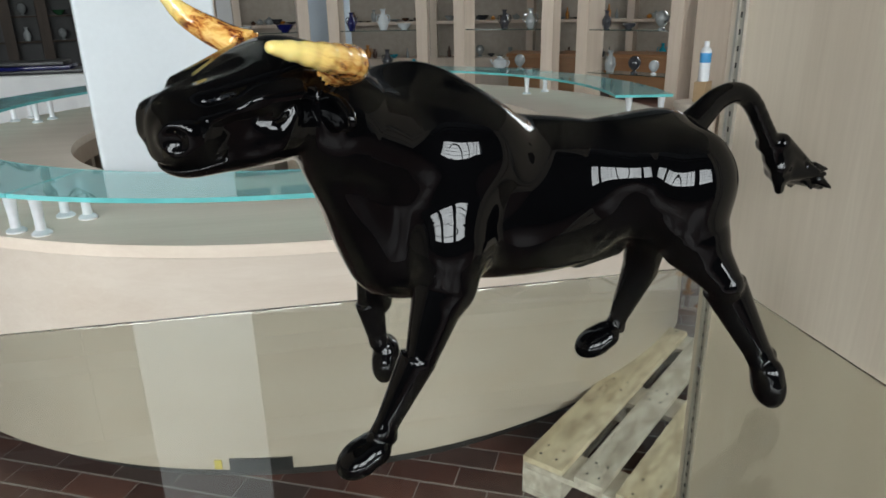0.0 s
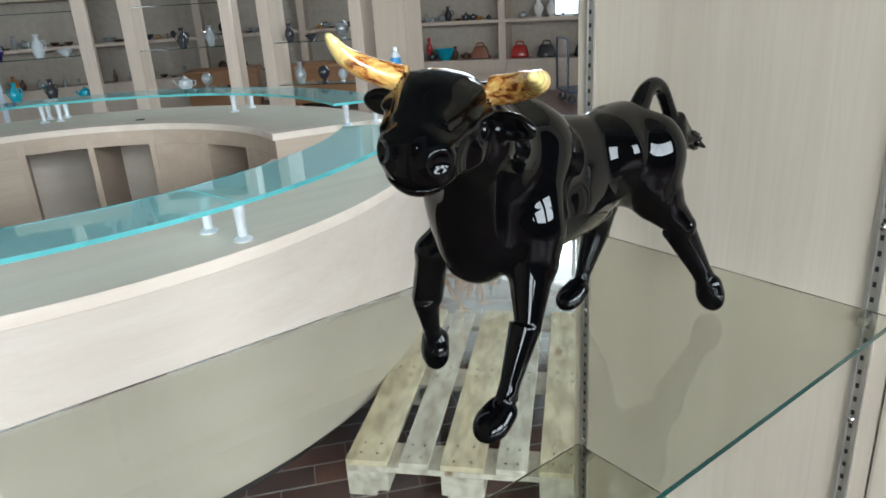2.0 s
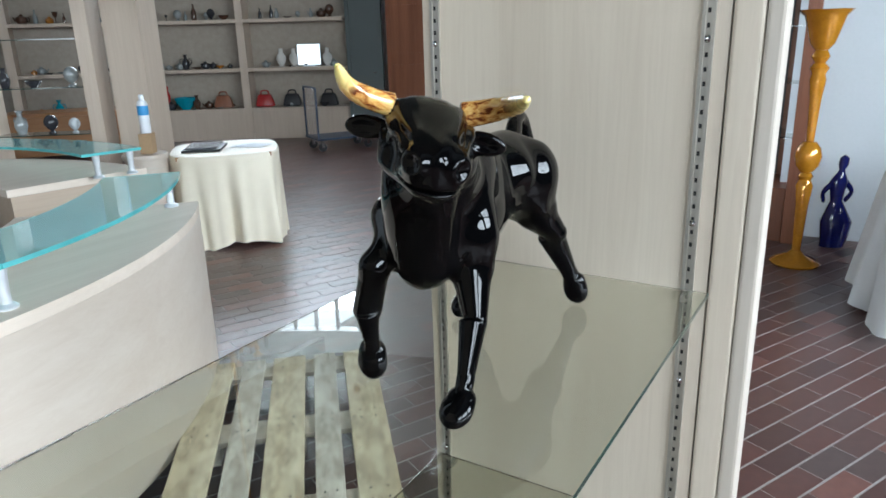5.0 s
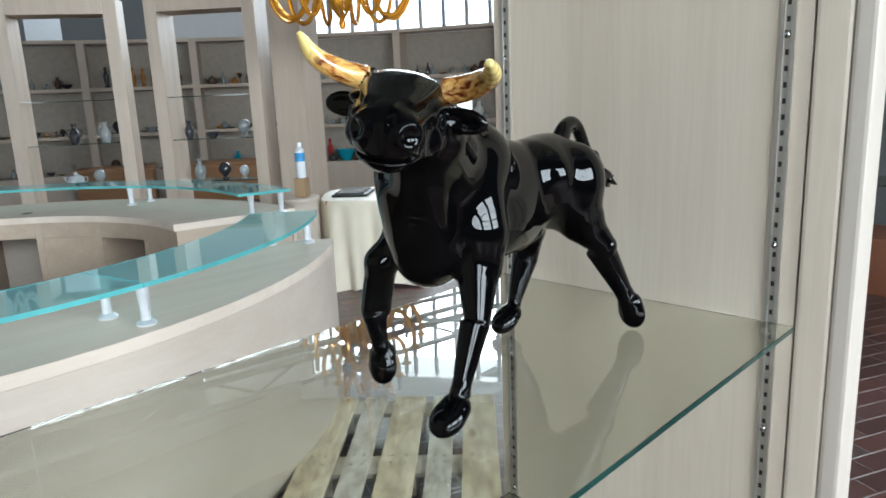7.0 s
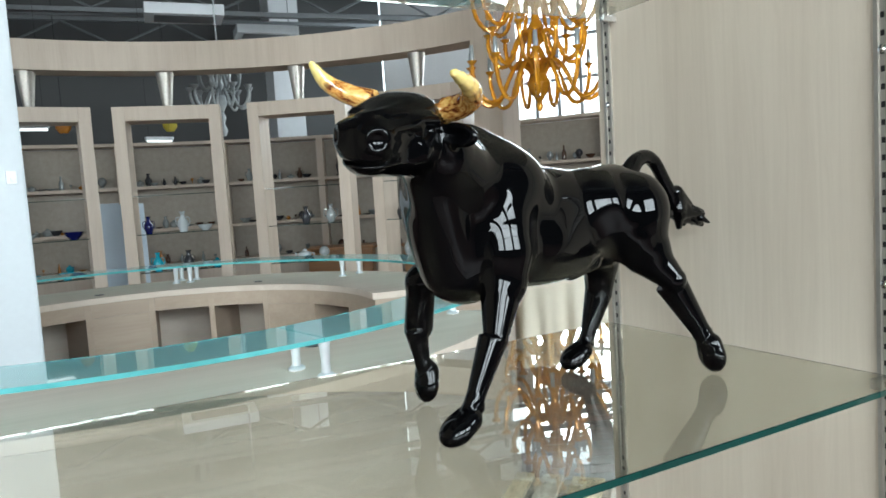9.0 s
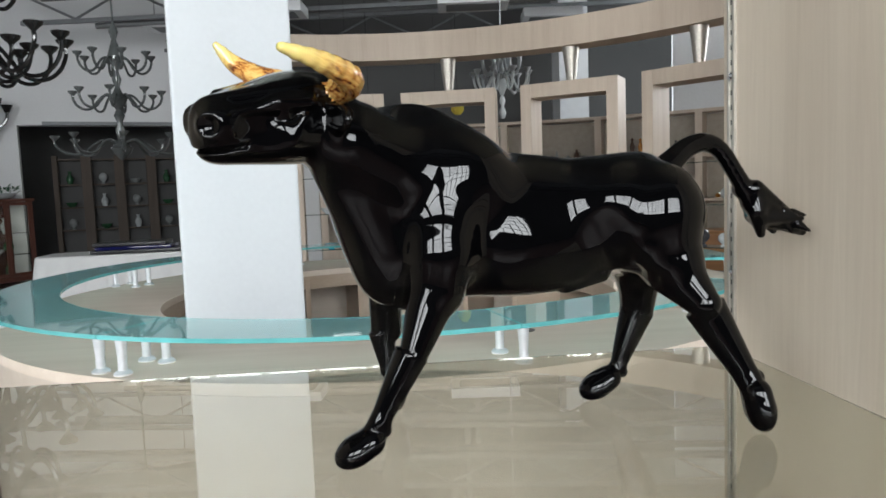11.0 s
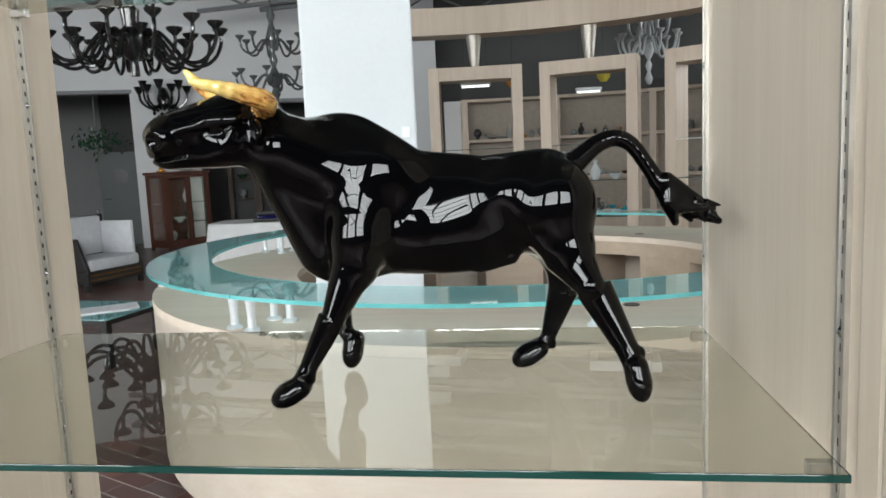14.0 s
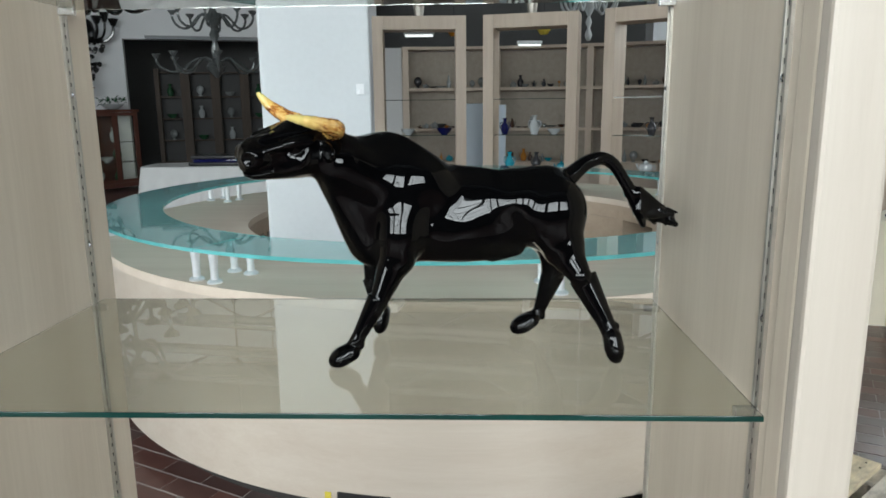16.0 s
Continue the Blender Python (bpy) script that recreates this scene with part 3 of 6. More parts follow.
HEAD_WIDE = (0.0215, 0.0287, 0.0295, 0.0278, 0.0243, 0.0216, 0.0175)
HEAD_TOP = (-0.0022, 0.0117, 0.0134, 0.0107, 0.0053, 0.0025, 0.0019)
HEAD_LOW = (-0.0433, -0.045, -0.0443, -0.0425, -0.0406, -0.0393, -0.038)
HEAD_FRONT = 0.0763

# ellipsoids: middle, radii, softness of the join
BULL_TRUNK = (
    (0.1064, -0.1295, 1.4622, 0.0668, 0.0382, 0.0551, 0),
    (0.0581, -0.139, 1.4923, 0.0576, 0.0262, 0.0584, 0.012),
    (0.0593, -0.1354, 1.4546, 0.0412, 0.0295, 0.0566, 0.016),
    (0.1267, -0.1259, 1.4457, 0.0537, 0.0425, 0.0384, 0.01),
    (0.164, -0.1246, 1.4574, 0.0577, 0.0336, 0.0524, 0.014),
    (0.2079, -0.1237, 1.4702, 0.0324, 0.0427, 0.0381, 0.014),
    (0.2373, -0.1197, 1.4639, 0.0367, 0.0408, 0.0477, 0.016),
)
# tapered limbs: start, end, radius at both, softness of the join
BULL_NECK = (
    (0.0583, -0.1456, 1.4968, 0.0229, -0.1729, 1.5244, 0.0352, 0.0238, 0.016),
    (0.0067, -0.1767, 1.5166, 0.041, -0.1466, 1.4312, 0.0194, 0.0214, 0.018),
    (0.0675, -0.1342, 1.5094, 0.0159, -0.1651, 1.5263, 0.0253, 0.0191, 0.012),
    (0.062, -0.108, 1.446, 0.0374, -0.0935, 1.417, 0.016, 0.0135, 0.012),
)
BULL_LIMBS = (
    (0.074, -0.16, 1.472, 0.0794, -0.1617, 1.4442, 0.02, 0.0255, 0.018),
    (0.0802, -0.1632, 1.46, 0.0759, -0.17, 1.4177, 0.0239, 0.0179, 0.01),
    (0.073, -0.1695, 1.4196, 0.0556, -0.1832, 1.3761, 0.0189, 0.0101, 0.006),
    (0.0759, -0.1026, 1.4636, 0.0699, -0.0925, 1.4543, 0.0153, 0.0208, 0.018),
    (0.0839, -0.1079, 1.4553, 0.0769, -0.0937, 1.4128, 0.0219, 0.0146, 0.01),
    (0.0374, -0.0935, 1.4168, 0.0375, -0.0822, 1.3747, 0.013, 0.0133, 0.006),
    (0.2444, -0.143, 1.4493, 0.2534, -0.1484, 1.4292, 0.0282, 0.0233, 0.016),
    (0.2545, -0.15, 1.4211, 0.2702, -0.1663, 1.3972, 0.0211, 0.0123, 0.006),
    (0.2282, -0.0997, 1.4541, 0.2487, -0.0873, 1.4096, 0.0323, 0.0167, 0.016),
    (0.2520, -0.0850, 1.4120, 0.2520, -0.0800, 1.3790, 0.0185, 0.0138, 0.006),
)
# lower legs: knee, fetlock, radius at both, middle of the hoof, its radii, the way the toe points
BULL_SHANKS = (
    (0.0538, -0.1817, 1.3756, 0.0304, -0.1866, 1.3315, 0.0121, 0.0071, 0.0146, -0.1871, 1.313, 0.0176, 0.0146, 0.0108, -0.8297, -0.0602, -0.4666),
    (0.0333, -0.0845, 1.3728, 0.0383, -0.0844, 1.3402, 0.011, 0.0067, 0.0426, -0.0801, 1.3202, 0.0174, 0.0154, 0.0103, -0.1604, -0.0704, -0.9768),
    (0.2744, -0.1587, 1.3927, 0.3009, -0.1721, 1.3409, 0.0155, 0.009, 0.3067, -0.1775, 1.3211, 0.0188, 0.0147, 0.0107, 0.1663, -0.1208, -0.9478),
    (0.2516, -0.0798, 1.3781, 0.2355, -0.0764, 1.3294, 0.0143, 0.0066, 0.2175, -0.0782, 1.3154, 0.0184, 0.014, 0.0113, -0.8264, 0.0128, -0.4888),
)
BULL_TAIL = (
    (0.2545, -0.1171, 1.4910, 0.0110),
    (0.2690, -0.1140, 1.5030, 0.0088),
    (0.2835, -0.1095, 1.5135, 0.0074),
    (0.2995, -0.1068, 1.5178, 0.0066),
    (0.3135, -0.1055, 1.5110, 0.0063),
    (0.3265, -0.1047, 1.4925, 0.0062),
    (0.3375, -0.1041, 1.4750, 0.0068),
    (0.3460, -0.1030, 1.4645, 0.0090),
)
BULL_TUFT = (
    (0.3454, -0.0990, 1.4567, 0.3888, -0.098, 1.4409, 0.0072, 0.0032),
    (0.3338, -0.1000, 1.4783, 0.3616, -0.096, 1.4692, 0.0068, 0.002),
    (0.3429, -0.1060, 1.4784, 0.3733, -0.1009, 1.4609, 0.0078, 0.0021),
    (0.3434, -0.1075, 1.4602, 0.3508, -0.1011, 1.4412, 0.0077, 0.0036),
    (0.3466, -0.0975, 1.4625, 0.3657, -0.0940, 1.4422, 0.0075, 0.0024),
    (0.3489, -0.1068, 1.4544, 0.383, -0.1071, 1.4529, 0.0055, 0.002),
)


def hd(f, l, u):
    return tuple(HEAD_O + HEAD_F * f + HEAD_L * l + HEAD_U * u)


def head_block(p):
    """The boxy skull and muzzle, with the mouth cut round its front."""
    q = p - np.array(HEAD_O, np.float32)
    f, l, u = (q @ np.array(a, np.float32) for a in HEAD_AXES)
    l = l - 0.0055 * np.clip(f / 0.06, 0, 1.2)
    fc = np.clip(f, -0.04, 0.08)
    wide, top, low = (np.polyval(np.polyfit(HEAD_AT, row, 3), fc) for row in (HEAD_WIDE, HEAD_TOP, HEAD_LOW))
    top = top + 0.0015 - 6.0 * l * l
    r = 0.0195
    a, b = np.abs(l) - (wide - r), np.abs(u - (top + low) / 2) - ((top - low) / 2 - r)
    h = np.sqrt(np.maximum(a, 0) ** 2 + np.maximum(b, 0) ** 2) + np.minimum(np.maximum(a, b), 0) - r
    h = -blend(-h, HEAD_FRONT - f, 0.018)
    h = -blend(-h, f + 0.038, 0.016)
    lip = np.maximum(np.maximum(np.abs(u + 0.0275 + 0.10 * (f - 0.06)) - 0.0011, 0.050 - f), -(h + 0.0040))
    return carve(h, lip, 0.0022)


def bull_head(p):
    """Skull with brows, eyes, cheeks and ringed nostrils."""
    h = head_block(p)
    for s in (-1, 1):
        # long ridge beside the flat of the face, brow, sunk socket with the eye, cheek
        h = blend(h, cone(p, hd(0.004, s * 0.0200, 0.0050), hd(0.052, 0.003 + s * 0.0110, 0.0005), 0.0062, 0.0045), 0.005)
        h = carve(h, ellipsoid(p, hd(0.028, 0.002 + s * 0.0320, -0.0085), (0.0150, 0.0085, 0.0075), HEAD_AXES), 0.004)
        h = blend(h, ellipsoid(p, hd(0.021, 0.002 + s * 0.0255, -0.0015), (0.0160, 0.0050, 0.0040), HEAD_AXES), 0.003)
        h = blend(h, ellipsoid(p, hd(0.025, 0.002 + s * 0.0240, -0.0085), (0.0068, 0.0046, 0.0046), HEAD_AXES), 0.001)
        h = blend(h, ellipsoid(p, hd(0.018, 0.002 + s * 0.0235, -0.0235), (0.0180, 0.0085, 0.0110), HEAD_AXES), 0.006)
        h = blend(h, cone(p, hd(0.055, 0.004 + s * 0.0190, -0.0070), hd(0.010, 0.002 + s * 0.0280, -0.0030), 0.0036, 0.0044), 0.002)
        h = blend(h, cone(p, hd(0.014, 0.001 + s * 0.0285, -0.0120), hd(0.024, 0.002 + s * 0.0275, -0.0260), 0.0040, 0.0040), 0.003)
        h = carve(h, ellipsoid(p, hd(0.045, 0.0045 + s * 0.0300, -0.0180), (0.0130, 0.0085, 0.0120), HEAD_AXES), 0.006)
        h = blend(h, ellipsoid(p, hd(0.0625, 0.006 + s * 0.0115, -0.0130), (0.0140, 0.0105, 0.0115), HEAD_AXES), 0.003)
        h = carve(h, ellipsoid(p, hd(0.0765, 0.006 + s * 0.0200, -0.0125), (0.0090, 0.0085, 0.0078), HEAD_AXES), 0.0020)
    return h


def bull_ear(p, s, tip):
    root = Vector(hd(-0.006, s * 0.024, -0.012))
    way = Vector(tip) - root
    mid = root + way * 0.55
    w = way.normalized()
    n = (HEAD_F - w * HEAD_F.dot(w)).normalized()
    v = w.cross(n)
    ax = [tuple(w), tuple(n), tuple(v)]
    ear = ellipsoid(p, mid, (way.length * 0.50, 0.0048, 0.0088), ax)
    return carve(ear, ellipsoid(p, mid + n * 0.0055 + w * 0.002, (way.length * 0.38, 0.0042, 0.0062), ax), 0.0015)


def bull_shank(p, row):
    """A lower leg set on with a crisp step, with its hoof and the dew claw behind the fetlock."""
    a, b, hc = Vector(row[0:3]), Vector(row[3:6]), Vector(row[8:11])
    ra, rb, w = row[6], row[7], Vector(row[14:17]).normalized()
    run = (b - a).normalized()
    leg = cone(p, a, b, ra, rb)
    leg = -blend(-leg, (p - np.array(a, np.float32)) @ np.array(run, np.float32) + 0.001, 0.0016)
    n = w.cross(Vector((0, 1, 0))).normalized()
    v = w.cross(n)
    leg = blend(leg, cone(p, b, tuple(hc - w * 0.006), rb, rb * 1.05), 0.003)
    hoof = ellipsoid(p, hc, row[11:14], [tuple(w), tuple(v), tuple(n)])
    cuff = cone(p, hc - w * 0.0115 - v * 0.003, hc - w * 0.0115 + v * 0.003, row[12] * 0.62, row[12] * 0.62)
    leg = blend(leg, blend(hoof, cuff, 0.004), 0.0012)
    back = (Vector((1, 0, 0)) - run * run.x).normalized()
    leg = blend(leg, ellipsoid(p, b + back * (rb * 0.85) + run * 0.003, (0.0042, 0.0050, 0.0055)), 0.002)
    return leg


def bull_body(p):
    d = None
    for r in BULL_TRUNK:
        e = ellipsoid(p, r[:3], r[3:6])
        d = e if d is None else blend(d, e, r[6])
    for r in BULL_NECK:
        d = blend(d, cone(p, r[:3], r[3:6], r[6], r[7]), r[8])
    d = blend(d, bull_head(p), 0.008)
    for s, tip in ((1, (0.0206, -0.2275, 1.5305)), (-1, (-0.0340, -0.1310, 1.5495))):
        d = blend(d, bull_ear(p, s, tip), 0.004)
    for r in BULL_LIMBS:
        d = blend(d, cone(p, r[:3], r[3:6], r[6], r[7]), r[8])
    # shoulder blade, side of the neck and round of the thigh
    d = blend(d, ellipsoid(p, (0.090, -0.1555, 1.497), (0.036, 0.0245, 0.030)), 0.020)
    d = blend(d, ellipsoid(p, (0.076, -0.170, 1.443), (0.019, 0.0200, 0.024)), 0.009)
    d = blend(d, cone(p, (0.024, -0.187, 1.5375), (0.052, -0.168, 1.5255), 0.0062, 0.0060), 0.005)
    d = blend(d, cone(p, (0.016, -0.184, 1.520), (0.050, -0.163, 1.500), 0.0215, 0.0225), 0.010)
    d = blend(d, ellipsoid(p, (0.246, -0.146, 1.464), (0.033, 0.029, 0.037)), 0.009)
    # muscles of the thigh, hollows behind the shoulder and before the thigh
    d = blend(d, cone(p, (0.252, -0.147, 1.484), (0.232, -0.158, 1.440), 0.0125, 0.0110), 0.008)
    d = blend(d, cone(p, (0.226, -0.147, 1.478), (0.238, -0.160, 1.430), 0.0100, 0.0090), 0.008)
    d = carve(d, ellipsoid(p, (0.134, -0.192, 1.452), (0.020, 0.014, 0.034)), 0.018)
    d = carve(d, ellipsoid(p, (0.194, -0.178, 1.444), (0.019, 0.018, 0.026)), 0.010)
    d = blend(d, cone(p, (0.178, -0.128, 1.410), (0.205, -0.128, 1.418), 0.0050, 0.0070), 0.006)
    for r in BULL_SHANKS:
        d = blend(d, bull_shank(p, r), 0.0014)
    way = curve_pts([r[:3] for r in BULL_TAIL], 3)
    wide = [np.interp(i / 3, range(8), [r[3] for r in BULL_TAIL]) for i in range(len(way))]
    for i in range(len(way) - 1):
        d = blend(d, cone(p, way[i], way[i + 1], wide[i], wide[i + 1]), 0.003)
    d = blend(d, cone(p, (0.2600, -0.1165, 1.4945), (0.2640, -0.1155, 1.4985), 0.0112, 0.0096), 0.0012)
    for r in BULL_TUFT:
        d = blend(d, cone(p, r[:3], r[3:6], r[6], r[7]), 0.0035)
    d = blend(d, cone(p, (0.344, -0.1025, 1.468), (0.382, -0.0995, 1.4465), 0.0105, 0.0055), 0.003)
    # short pointed locks lying along the tuft
    root, end = Vector((0.341, -0.102, 1.474)), Vector((0.380, -0.100, 1.449))
    run = (end - root).normalized()
    for i in range(16):
        a = 2.4 * i
        side = Vector((0, math.sin(a), 0)) + run.cross(Vector((0, 1, 0))) * math.cos(a)
        at = root + (end - root) * (i / 15) + side * (0.0025 + 0.0040 * i / 15)
        d = blend(d, cone(p, at, at + run * 0.010 + side * 0.0042, 0.0042, 0.0013), 0.0008)
    return d


HORN_NEAR = [hd(-0.012, 0.014, 0.002), (0.0185, -0.2030, 1.5540), (0.0215, -0.2210, 1.5575), (0.0080, -0.2440, 1.5625), (-0.0125, -0.2600, 1.5680)]
HORN_FAR = [hd(-0.004, -0.014, 0.006), (-0.0340, -0.1660, 1.5655), (-0.0480, -0.1570, 1.5720), (-0.0600, -0.1540, 1.5800), (-0.0695, -0.1560, 1.5910)]
HORN_R = [0.0080, 0.0088, 0.0080, 0.0060, 0.0030]


def bull_horns(p):
    d = None
    for ctrl in (HORN_NEAR, HORN_FAR):
        pts = curve_pts(ctrl, 3)
        n = len(pts) - 1
        for i in range(n):
            slim = 1.0 if ctrl is HORN_NEAR else 0.86
            ra = slim * np.interp(i / n * 4, range(5), HORN_R)
            rb = slim * np.interp((i + 1) / n * 4, range(5), HORN_R)
            c = cone(p, pts[i], pts[i + 1], ra, rb)
            d = c if d is None else blend(d, c, 0.002)
    across = np.abs((p - np.array(HEAD_O, np.float32)) @ np.array(HEAD_L, np.float32))
    return np.maximum(d, 0.0235 - across)


def solid_mesh(field, lo, hi, step):
    """A closed quad mesh of the zero surface of a distance field, on a regular grid, drawn onto the surface."""
    coarse = 4
    n = [int(math.ceil((b - a) / step / coarse)) * coarse + 1 for a, b in zip(lo, hi)]
    hi = [a + (k - 1) * step for a, k in zip(lo, n)]
    ax = [np.linspace(a, b, k, dtype=np.float32) for a, b, k in zip(lo, hi, n)]
    f = np.full(n, 1.0, np.float32)
    c = np.stack(np.meshgrid(*[a[::coarse] for a in ax], indexing="ij"), -1)
    fc = field(c.reshape(-1, 3)).reshape(c.shape[:3])
    rough = np.kron(fc, np.ones((coarse,) * 3, np.float32))
    f[:] = rough[:n[0], :n[1], :n[2]]
    near = np.argwhere(np.abs(f) < step * coarse * 2.4)
    pts = np.stack([ax[k][near[:, k]] for k in range(3)], -1)
    f[tuple(near.T)] = field(pts)
    inside = f < 0
    cell = np.zeros([k - 1 for k in n], np.int8)
    for dx in (0, 1):
        for dy in (0, 1):
            for dz in (0, 1):
                cell += inside[dx:n[0] - 1 + dx, dy:n[1] - 1 + dy, dz:n[2] - 1 + dz]
    mixed = (cell > 0) & (cell < 8)
    idx = -np.ones(cell.shape, np.int64)
    where = np.argwhere(mixed)
    idx[mixed] = np.arange(len(where))
    h = [(b - a) / (k - 1) for a, b, k in zip(lo, hi, n)]
    v = (np.array(lo) + (where + 0.5) * np.array(h)).astype(np.float32)

    def slope(q):
        e = 0.0006
        return np.stack([(field(q + np.eye(3, dtype=np.float32)[k] * e) - field(q - np.eye(3, dtype=np.float32)[k] * e)) / (2 * e) for k in range(3)], -1)

    for _ in range(5):
        g = slope(v)
        stepv = field(v)[:, None] * g / np.maximum((g * g).sum(-1, keepdims=True), 0.05)
        v = v - np.clip(stepv, -step * 0.6, step * 0.6).astype(np.float32)
    quads = []
    for axis in range(3):
        o = [k for k in range(3) if k != axis]
        a = inside[tuple(slice(0, -1) if k == axis else slice(1, -1) for k in range(3))]
        b = inside[tuple(slice(1, None) if k == axis else slice(1, -1) for k in range(3))]
        e = np.argwhere(a != b)
        flip = a[tuple(e.T)]
        e = e.copy()
        for k in o:
            e[:, k] += 1
        ring = []
        for d0, d1 in ((-1, -1), (0, -1), (0, 0), (-1, 0)):
            c = e.copy()
            c[:, o[0]] += d0
            c[:, o[1]] += d1
            ring.append(idx[tuple(c.T)])
        q = np.stack(ring, -1)
        turn = flip if axis != 1 else ~flip
        q[~turn] = q[~turn][:, ::-1]
        quads.append(q)
    return v, np.concatenate(quads), slope(v)


def bull_all(p):
    return np.minimum(bull_body(p), bull_horns(p))


BULL_O = np.array((0.16, -0.13, SHELF_Z))
verts, quads, norms = solid_mesh(bull_all, (-0.105, -0.292, SHELF_Z - 0.004), (0.405, -0.05, 1.612), 0.0020)
verts[:, 2] = np.maximum(verts[:, 2], SHELF_Z + 0.0004)
me = bpy.data.meshes.new("bull")
me.from_pydata((verts - BULL_O).tolist(), [], quads.tolist())
me.materials.append(M_BULL)
me.materials.append(M_HORN)
mid = verts[quads].mean(1)
is_horn = (bull_horns(mid) < bull_body(mid)).astype(np.int32)
me.polygons.foreach_set("material_index", is_horn)
me.polygons.foreach_set("use_smooth", np.ones(len(quads), bool))
me.update()
me.normals_split_custom_set_from_vertices((norms / np.linalg.norm(norms, axis=1, keepdims=True)).tolist())
way_of = np.zeros((len(verts), 3), np.float32)
nearest = np.full(len(verts), 9.0)
for k, ctrl in enumerate((HORN_NEAR, HORN_FAR)):
    line = curve_pts(ctrl, 6)
    for i, q in enumerate(line):
        gap = verts - np.array(q, np.float32)
        far = np.sqrt((gap * gap).sum(-1))
        t_dir = (line[min(i + 1, len(line) - 1)] - line[max(i - 1, 0)]).normalized()
        side = t_dir.cross(Vector((0.3, 0.2, 0.93))).normalized()
        up = t_dir.cross(side)
        hit = far < nearest
        nearest[hit] = far[hit]
        g = gap[hit]
        way_of[hit] = np.stack([np.full(len(g), i / (len(line) - 1)) + (g @ np.array(t_dir)) * 12, 100 * (g @ np.array(side)) + 7 * k, 100 * (g @ np.array(up))], -1)
me.attributes.new("horn_way", 'FLOAT_VECTOR', 'POINT').data.foreach_set("vector", way_of.reshape(-1))
bull = new("bull_statue", me)
bull.location = BULL_O
tagged(bull, "glossy black glass bull with amber horns on the glass shelf", "statue")

# ---- wooden pallet ----
PAL = pose(0.609, 1.293, 0, 0, 0, 41.9)
pal = thing("pallet", (0, 0, 0), "worn pine transport pallet lying on the brick floor", "pallet")
pal.matrix_world = PAL
v = 0.0
for i, w in enumerate((0.145, 0.100, 0.145, 0.100, 0.145)):
    y0 = -v
    b = part("top_board", boxes(((0.0, y0 - w, 0.122), (1.2, y0, 0.144)), bevel=0.003), M_PALLET_Y if i % 2 == 0 else M_PALLET_G, pal)
    v += w + 0.0412
for x in (0.0, 0.53, 1.06):
    part("stringer_board", boxes(((x, -0.8, 0.1), (x + 0.14, 0.0, 0.1215)), bevel=0.002), M_PALLET_G, pal)
    for y in (0.0, 0.328, 0.655):
        part("block", boxes(((x, -y - 0.145, 0.0225), (x + 0.14, -y, 0.0995)), bevel=0.003), M_PALLET_G, pal)
for y in (0.0, 0.35, 0.7):
    part("bottom_board", boxes(((0, -y - 0.1, 0.0), (1.2, -y, 0.022)), bevel=0.002), M_PALLET_G, pal)
bm = bmesh.new()
v = 0.0
for w in (0.145, 0.100, 0.145, 0.100, 0.145):
    for x in (0.035, 0.105, 0.57, 0.63, 1.095, 1.165):
        for yy in (0.3, 0.7):
            lathe(bm, [(0.0, 0), (0.0045, 0), (0.004, 0.0012), (0, 0.0012)], 8, (x + 0.008 * math.sin(x * 40 + v * 9), -v - w * yy, 0.144))
    v += w + 0.0412
part("nail_heads", bm, M_DARKITEM, pal)["kind"] = "stuff"

# ---- round counter ----
R_IN, R_OUT, LEDGE = 1.30, 2.05, 0.905
A0, A1 = -40.5, -369.0     # the opening lies between them
counter = thing("reception_counter", (RING[0] + 0.05, RING[1] + 0.01, 0), "round beige laminate counter with an opening and open desk niches inside", "counter")
O = (0, 0)
SEAMS = [A0, -152.0, -262.0, A1]
for a, b in zip(SEAMS, SEAMS[1:]):
    bm = arc_slab(bmesh.new(), O, R_OUT - 0.024, R_OUT - 0.002, 0.10, LEDGE - 0.0415, a - 0.04, b + 0.04, 1.5)
    part("front_panel", bm, M_COUNTER, counter, smooth=True)
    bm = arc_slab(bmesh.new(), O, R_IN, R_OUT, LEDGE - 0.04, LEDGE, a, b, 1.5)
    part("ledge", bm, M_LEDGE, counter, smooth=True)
bm = arc_slab(bmesh.new(), O, R_IN + 0.25, R_OUT - 0.10, 0.0, 0.099, A0 - 1, A1 + 1, 2)
part("plinth", bm, M_PLINTH, counter)
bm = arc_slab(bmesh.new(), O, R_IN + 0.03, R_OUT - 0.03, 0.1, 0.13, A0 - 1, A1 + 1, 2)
part("base_board", bm, M_INNER_SHADED, counter)
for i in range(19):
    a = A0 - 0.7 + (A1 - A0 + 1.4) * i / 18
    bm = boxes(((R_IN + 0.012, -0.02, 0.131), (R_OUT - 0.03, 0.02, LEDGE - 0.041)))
    d = part("divider", bm, M_INNER_SHADED, counter)
    d.matrix_local = pose(0, 0, 0, 0, 0, a)
for i in range(18):
    a, b = A0 - 0.7 + (A1 - A0 + 1.4) * i / 18, A0 - 0.7 + (A1 - A0 + 1.4) * (i + 1) / 18
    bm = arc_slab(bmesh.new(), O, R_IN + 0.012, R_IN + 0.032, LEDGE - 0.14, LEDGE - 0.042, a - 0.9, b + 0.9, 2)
    part("apron", bm, M_INNER_SHADED, counter)
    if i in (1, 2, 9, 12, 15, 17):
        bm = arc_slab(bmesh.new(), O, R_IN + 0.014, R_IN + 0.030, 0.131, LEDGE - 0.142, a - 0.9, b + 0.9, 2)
        part("inner_door", bm, M_INNER_SHADED, counter)
